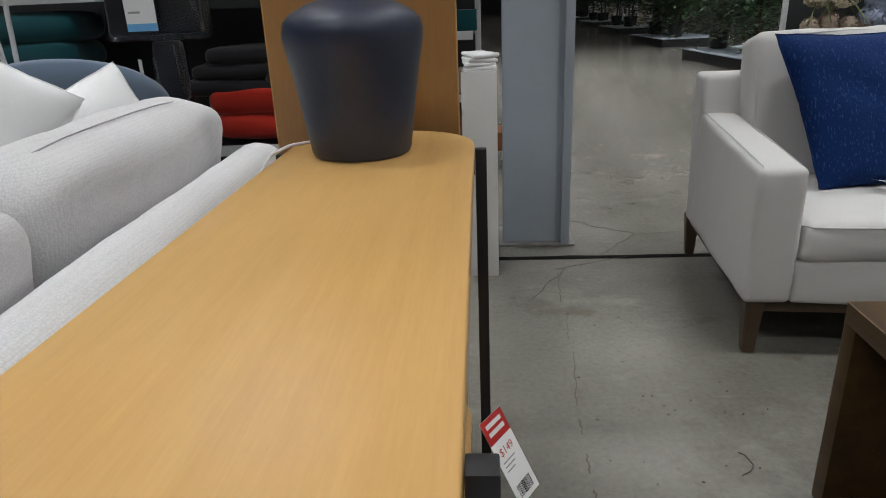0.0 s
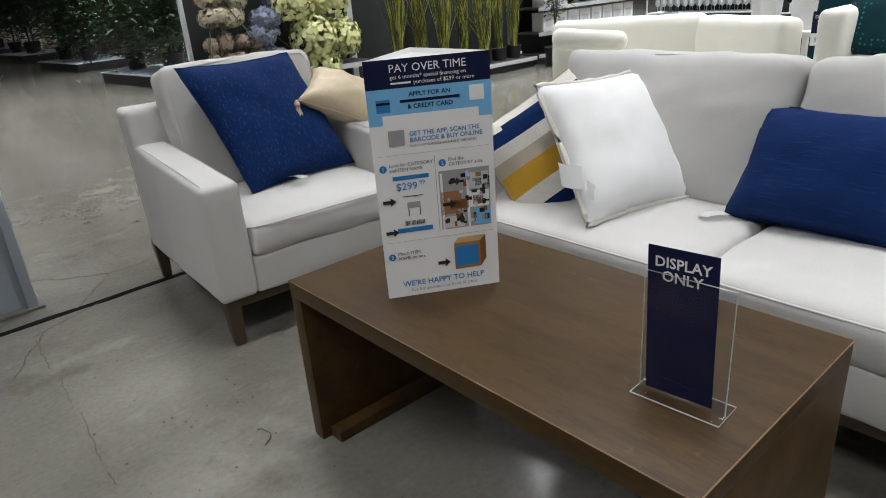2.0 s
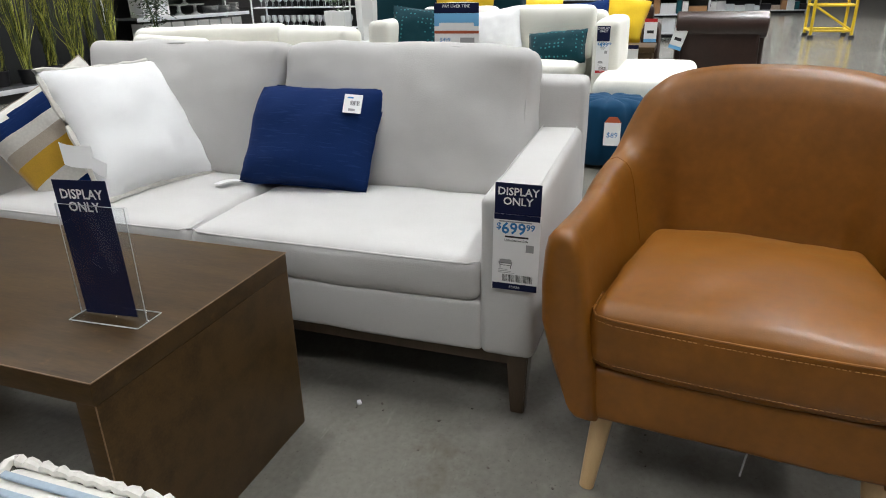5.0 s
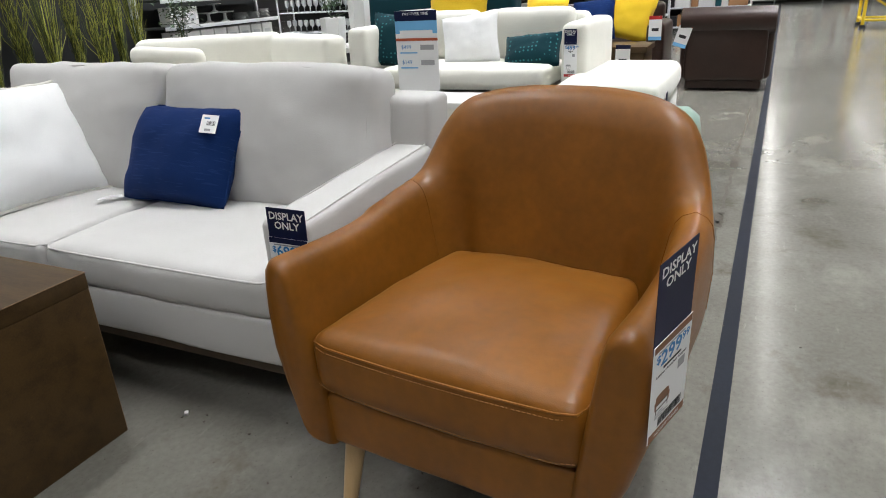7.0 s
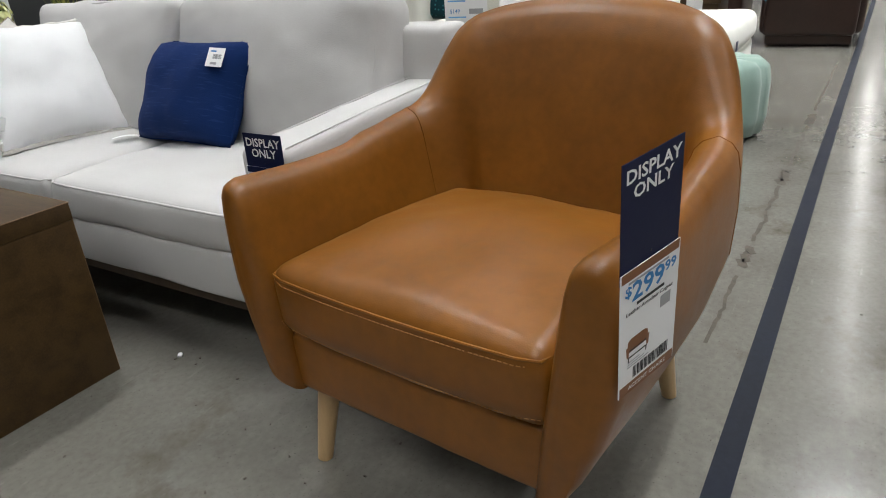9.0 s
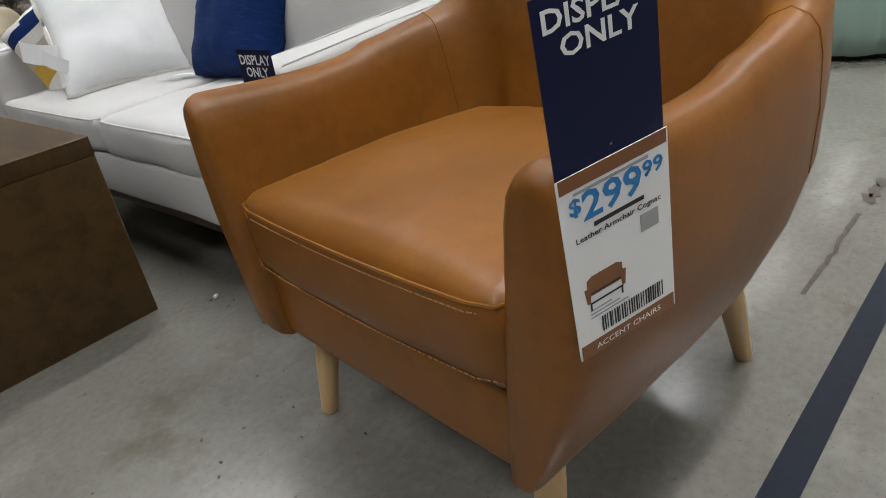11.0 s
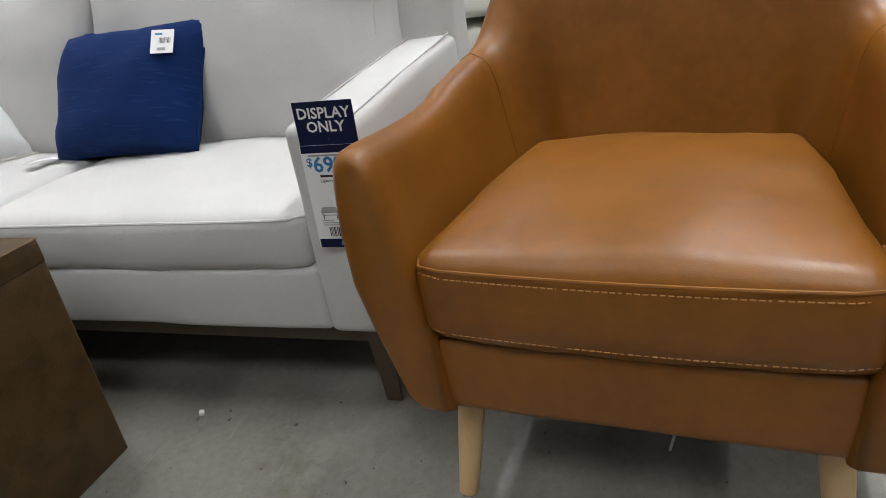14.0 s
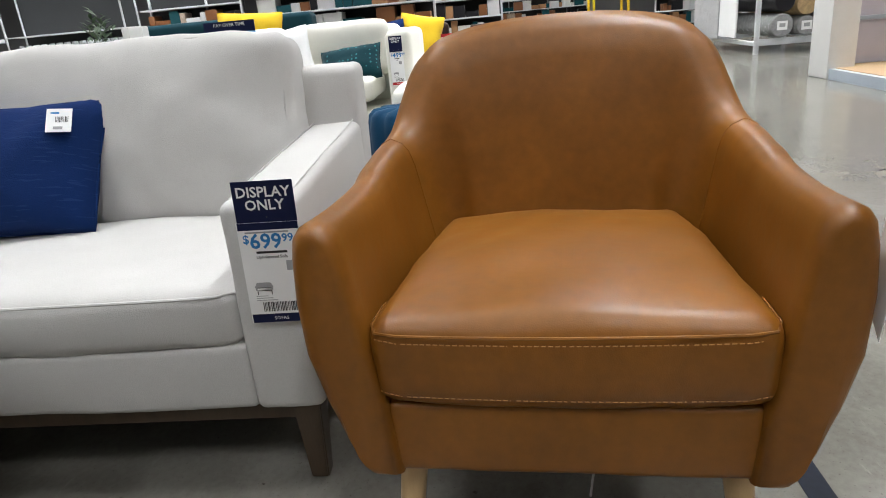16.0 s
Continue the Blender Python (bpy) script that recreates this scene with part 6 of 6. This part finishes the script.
part("backrest", moved(soft(0.25, 1.7, 1.02, 0.05, (0, 0, 0), 10), pose(0, 0, 0.05)), TEALVEL, blu)
part("seat", moved(soft(0.8, 1.7, 0.42, 0.05, (0, 0, 0.01), 10), pose(0.5, 0, 0.05)), TEALVEL, blu)

# ---- far shelving, rug rack, model room ----


def cross_gondola(x, y0, y1, seed, label):
    g = thing("shelf_unit", pose(x, 0, 0), label, "shelving")
    part("back_panel", box(0.5, 0.53, y0, y1, 0.02, 2.0, 0), DARKPANEL, g)
    n = int((y1 - y0) / 1.2)
    for k in range(n + 1):
        y = y0 + (y1 - y0) * k / n
        part("upright", box(0.44, 0.5, y - 0.02, y + 0.02, 0, 2.0, 0.002), PALESTEEL, g)
    for z in (0.15, 0.50, 0.85, 1.20, 1.55):
        part("shelf", box(0.0, 0.5, y0, y1, z - 0.03, z, 0.002), PALESTEEL, g)
    stock(y0 + 0.05, y1 - 0.2, x + 0.05, (0.15, 0.50, 0.85, 1.20), seed, "boxed goods standing on a far shelf", "y", 0.35, 0.30, True)


cross_gondola(12.2, 0.2, 3.6, 3, "far steel shelving packed with goods")
cross_gondola(14.5, -1.0, 6.4, 5, "far steel shelving packed with goods")
cross_gondola(20.5, -14.0, -5.5, 8, "far steel shelving packed with goods")
cross_gondola(25.0, -4.2, 4.0, 9, "far steel shelving packed with goods")

lad = thing("rolling_ladder", pose(15.2, -3.6, 0), "yellow steel rolling ladder cart", "ladder")
for x in (0, 0.75):
    for y in (0, 0.70):
        part("post", tube([(x, y, 0.05), (x, y, 1.9)], 0.028, sides=8), YELLOWSTEEL, lad)
        part("foot", box(x - 0.05, x + 0.05, y - 0.05, y + 0.05, 0, 0.06, 0.004), BLACK, lad)
for z in (0.14, 0.60, 1.05, 1.5):
    for a, b in (((0, 0), (0.75, 0)), ((0, 0.7), (0.75, 0.7)), ((0, 0), (0, 0.7)), ((0.75, 0), (0.75, 0.7))):
        part("rail", tube([(*a, z), (*b, z)], 0.022, sides=8), YELLOWSTEEL, lad)
part("brace", tube([(0, 0, 0.14), (0, 0.7, 0.6)], 0.020, sides=8), YELLOWSTEEL, lad)

rug = thing("rug_rack", pose(10.65, -5.70, 0), "grey steel rack of rolled and draped rugs", "rack")
for x in (0, 2.0):
    for y in (0, 1.2):
        part("upright", box(x - 0.03, x + 0.03, y - 0.03, y + 0.03, 0, 2.2, 0.003), PALESTEEL, rug)
for z in (0.12, 0.95):
    for x in (0, 2.0):
        part("rail", box(x - 0.025, x + 0.025, 0.03, 1.17, z, z + 0.09, 0.003), PALESTEEL, rug)
    for y in (0, 1.2):
        part("rail", box(0.03, 1.97, y - 0.02, y + 0.02, z, z + 0.06, 0.003), PALESTEEL, rug)
for k, (y, z, r, mt) in enumerate(((-4.80, 0.38, 0.16, PLASTICWRAP), (-5.13, 0.36, 0.135, PLASTICWRAP), (-5.12, 0.64, 0.15, RUGBEIGE), (-5.43, 0.37, 0.14, PLASTICWRAP), (-4.82, 0.70, 0.14, CHARCOAL), (-5.42, 0.65, 0.13, CHARCOAL))):
    o = thing("rolled_rug", pose(10.55, y, z), "plastic-wrapped rolled rug lying in a rack", "rug", "rolled rugs")
    part("roll", tube([(0, 0, 0), (0.02, 0, 0), (1.9, 0, 0)], r, sides=18, taper=[0.9, 1, 1]), mt, o)
    if k < 2:
        lab = part("label_card", box(-0.07, 0.07, -0.06, 0.06, -0.002, 0.002, 0), CARD, o, "white label", m=facing((-0.006, 0, 0), (0, -1, 0), (0, 0.2, 1)))
        patch(lab, "print", -0.04, 0.04, -0.02, 0.03, GREYINK, 0.003)
for x0, x1, z0, mt, label in ((11.2, 11.95, 0.22, WHITECOT, "pale patterned rug draped over a rack"), (12.0, 13.3, 0.18, MARLED, "marled grey rug draped over a rack")):
    o = part("draped_rug", joined(soft(x1 - x0, 0.03, 1.6, 0.012, (0, 0.02, 0), 12, 0.012, x0)), mt, m=pose((x0 + x1) / 2, -4.40, z0))
    tagged(o, label, "rug")

room = thing("model_room", pose(0, 0, 0), "raised model room with pale walls and a wooden floor", "display stand", kind="structure")
part("platform", box(3.2, 7.85, -7.5, -4.02, 0, 0.10, 0), STEELGREY, room, "pale steel platform edge")
part("floor_covering", box(3.24, 7.7, -7.5, -4.08, 0.10, 0.106, 0), CARPET, room, "tan wooden floor")
part("back_wall", box(7.72, 7.85, -7.5, -4.3, 0.106, 2.6, 0.003), plain("pale_lavender_paint", (0.58, 0.56, 0.64), 0.6, 0, 0.04), room)
part("corner_post", box(7.46, 7.86, -4.26, -4.0, 0.001, 2.6, 0.01), WHITEPAINT, room, "white corner post")
part("wall_rail", box(7.70, 7.72, -5.3, -4.3, 0.52, 0.56, 0.003), STEELGREY, room)
gs = thing("sofa", pose(6.75, -5.75, 0.106), "dark grey tweed sofa on a wooden floor", "sofa")
part("base", moved(soft(0.9, 1.5, 0.30, 0.05, (0, 0, 0), 10), pose(0.4, 0, 0.14)), GREYSOFA, gs)
part("arm", moved(soft(0.9, 0.22, 0.52, 0.09, (0, 0.01, 0), 10), pose(0.4, 0.72, 0.14)), GREYSOFA, gs)
part("backrest", moved(soft(0.25, 1.5, 0.72, 0.08, (0, 0, 0), 10), pose(0.80, 0, 0.14)), GREYSOFA, gs)
part("seat_cushion", moved(soft(0.7, 1.2, 0.18, 0.06, (0, 0, 0.02), 10), pose(0.3, -0.05, 0.44)), GREYSOFA, gs)
for x in (0.02, 0.78):
    for y in (-0.68, 0.76):
        part("leg", lathe([(0.028, 0), (0.045, 0.10), (0.05, 0.15)], 12), BLACK, gs, m=pose(x, y, 0))

# ---- small litter on the concrete ----
part_hair = tube([(0.745, 1.50, 0.004), (0.77, 1.515, 0.006), (0.785, 1.54, 0.005), (0.775, 1.575, 0.008), (0.765, 1.59, 0.004)], 0.0016, sides=5)
solid("litter", part_hair, BLACKINK, "dark bent thread lying on the concrete floor", "litter")
bits = []
for cx, cy, n, sp in ((0.70, 1.85, 22, 0.12), (0.60, 1.35, 26, 0.16), (0.30, 1.2, 14, 0.12), (1.5, -0.1, 14, 0.3), (1.62, 0.15, 2, 0.01), (1.25, -0.5, 30, 0.3), (1.1, -0.9, 20, 0.25), (2.6, -1.7, 14, 0.5), (0.5, 2.4, 10, 0.2)):
    for _ in range(n):
        s = rnd.uniform(0.0012, 0.0040)
        b = box(-s, s, -s * 0.6, s * 0.6, 0, s * 0.6, 0)
        bits.append(moved(b, pose(cx + rnd.gauss(0, sp), cy + rnd.gauss(0, sp), 0.0005, 0, 0, rnd.uniform(0, 180))))
solid("grit", joined(*bits), CRACK, "scattered grit and crumbs on the concrete floor", "litter", "stuff")
solid("litter", tube([(1.62, -0.86, 0.003), (1.66, -0.87, 0.01), (1.72, -0.885, 0.004)], 0.0025, sides=5), CARD, "white plastic tag tie lying on the floor", "litter")
for x, y, s in ((1.617, 0.15, 0.009),):
    solid("litter", moved(soft(s * 2, s * 1.4, s, s * 0.4, n=3, wobble=s * 0.5, seed=x), pose(x, y, 0, 0, 0, 40)), CARD, "pale crumb of paper on the concrete floor", "litter")
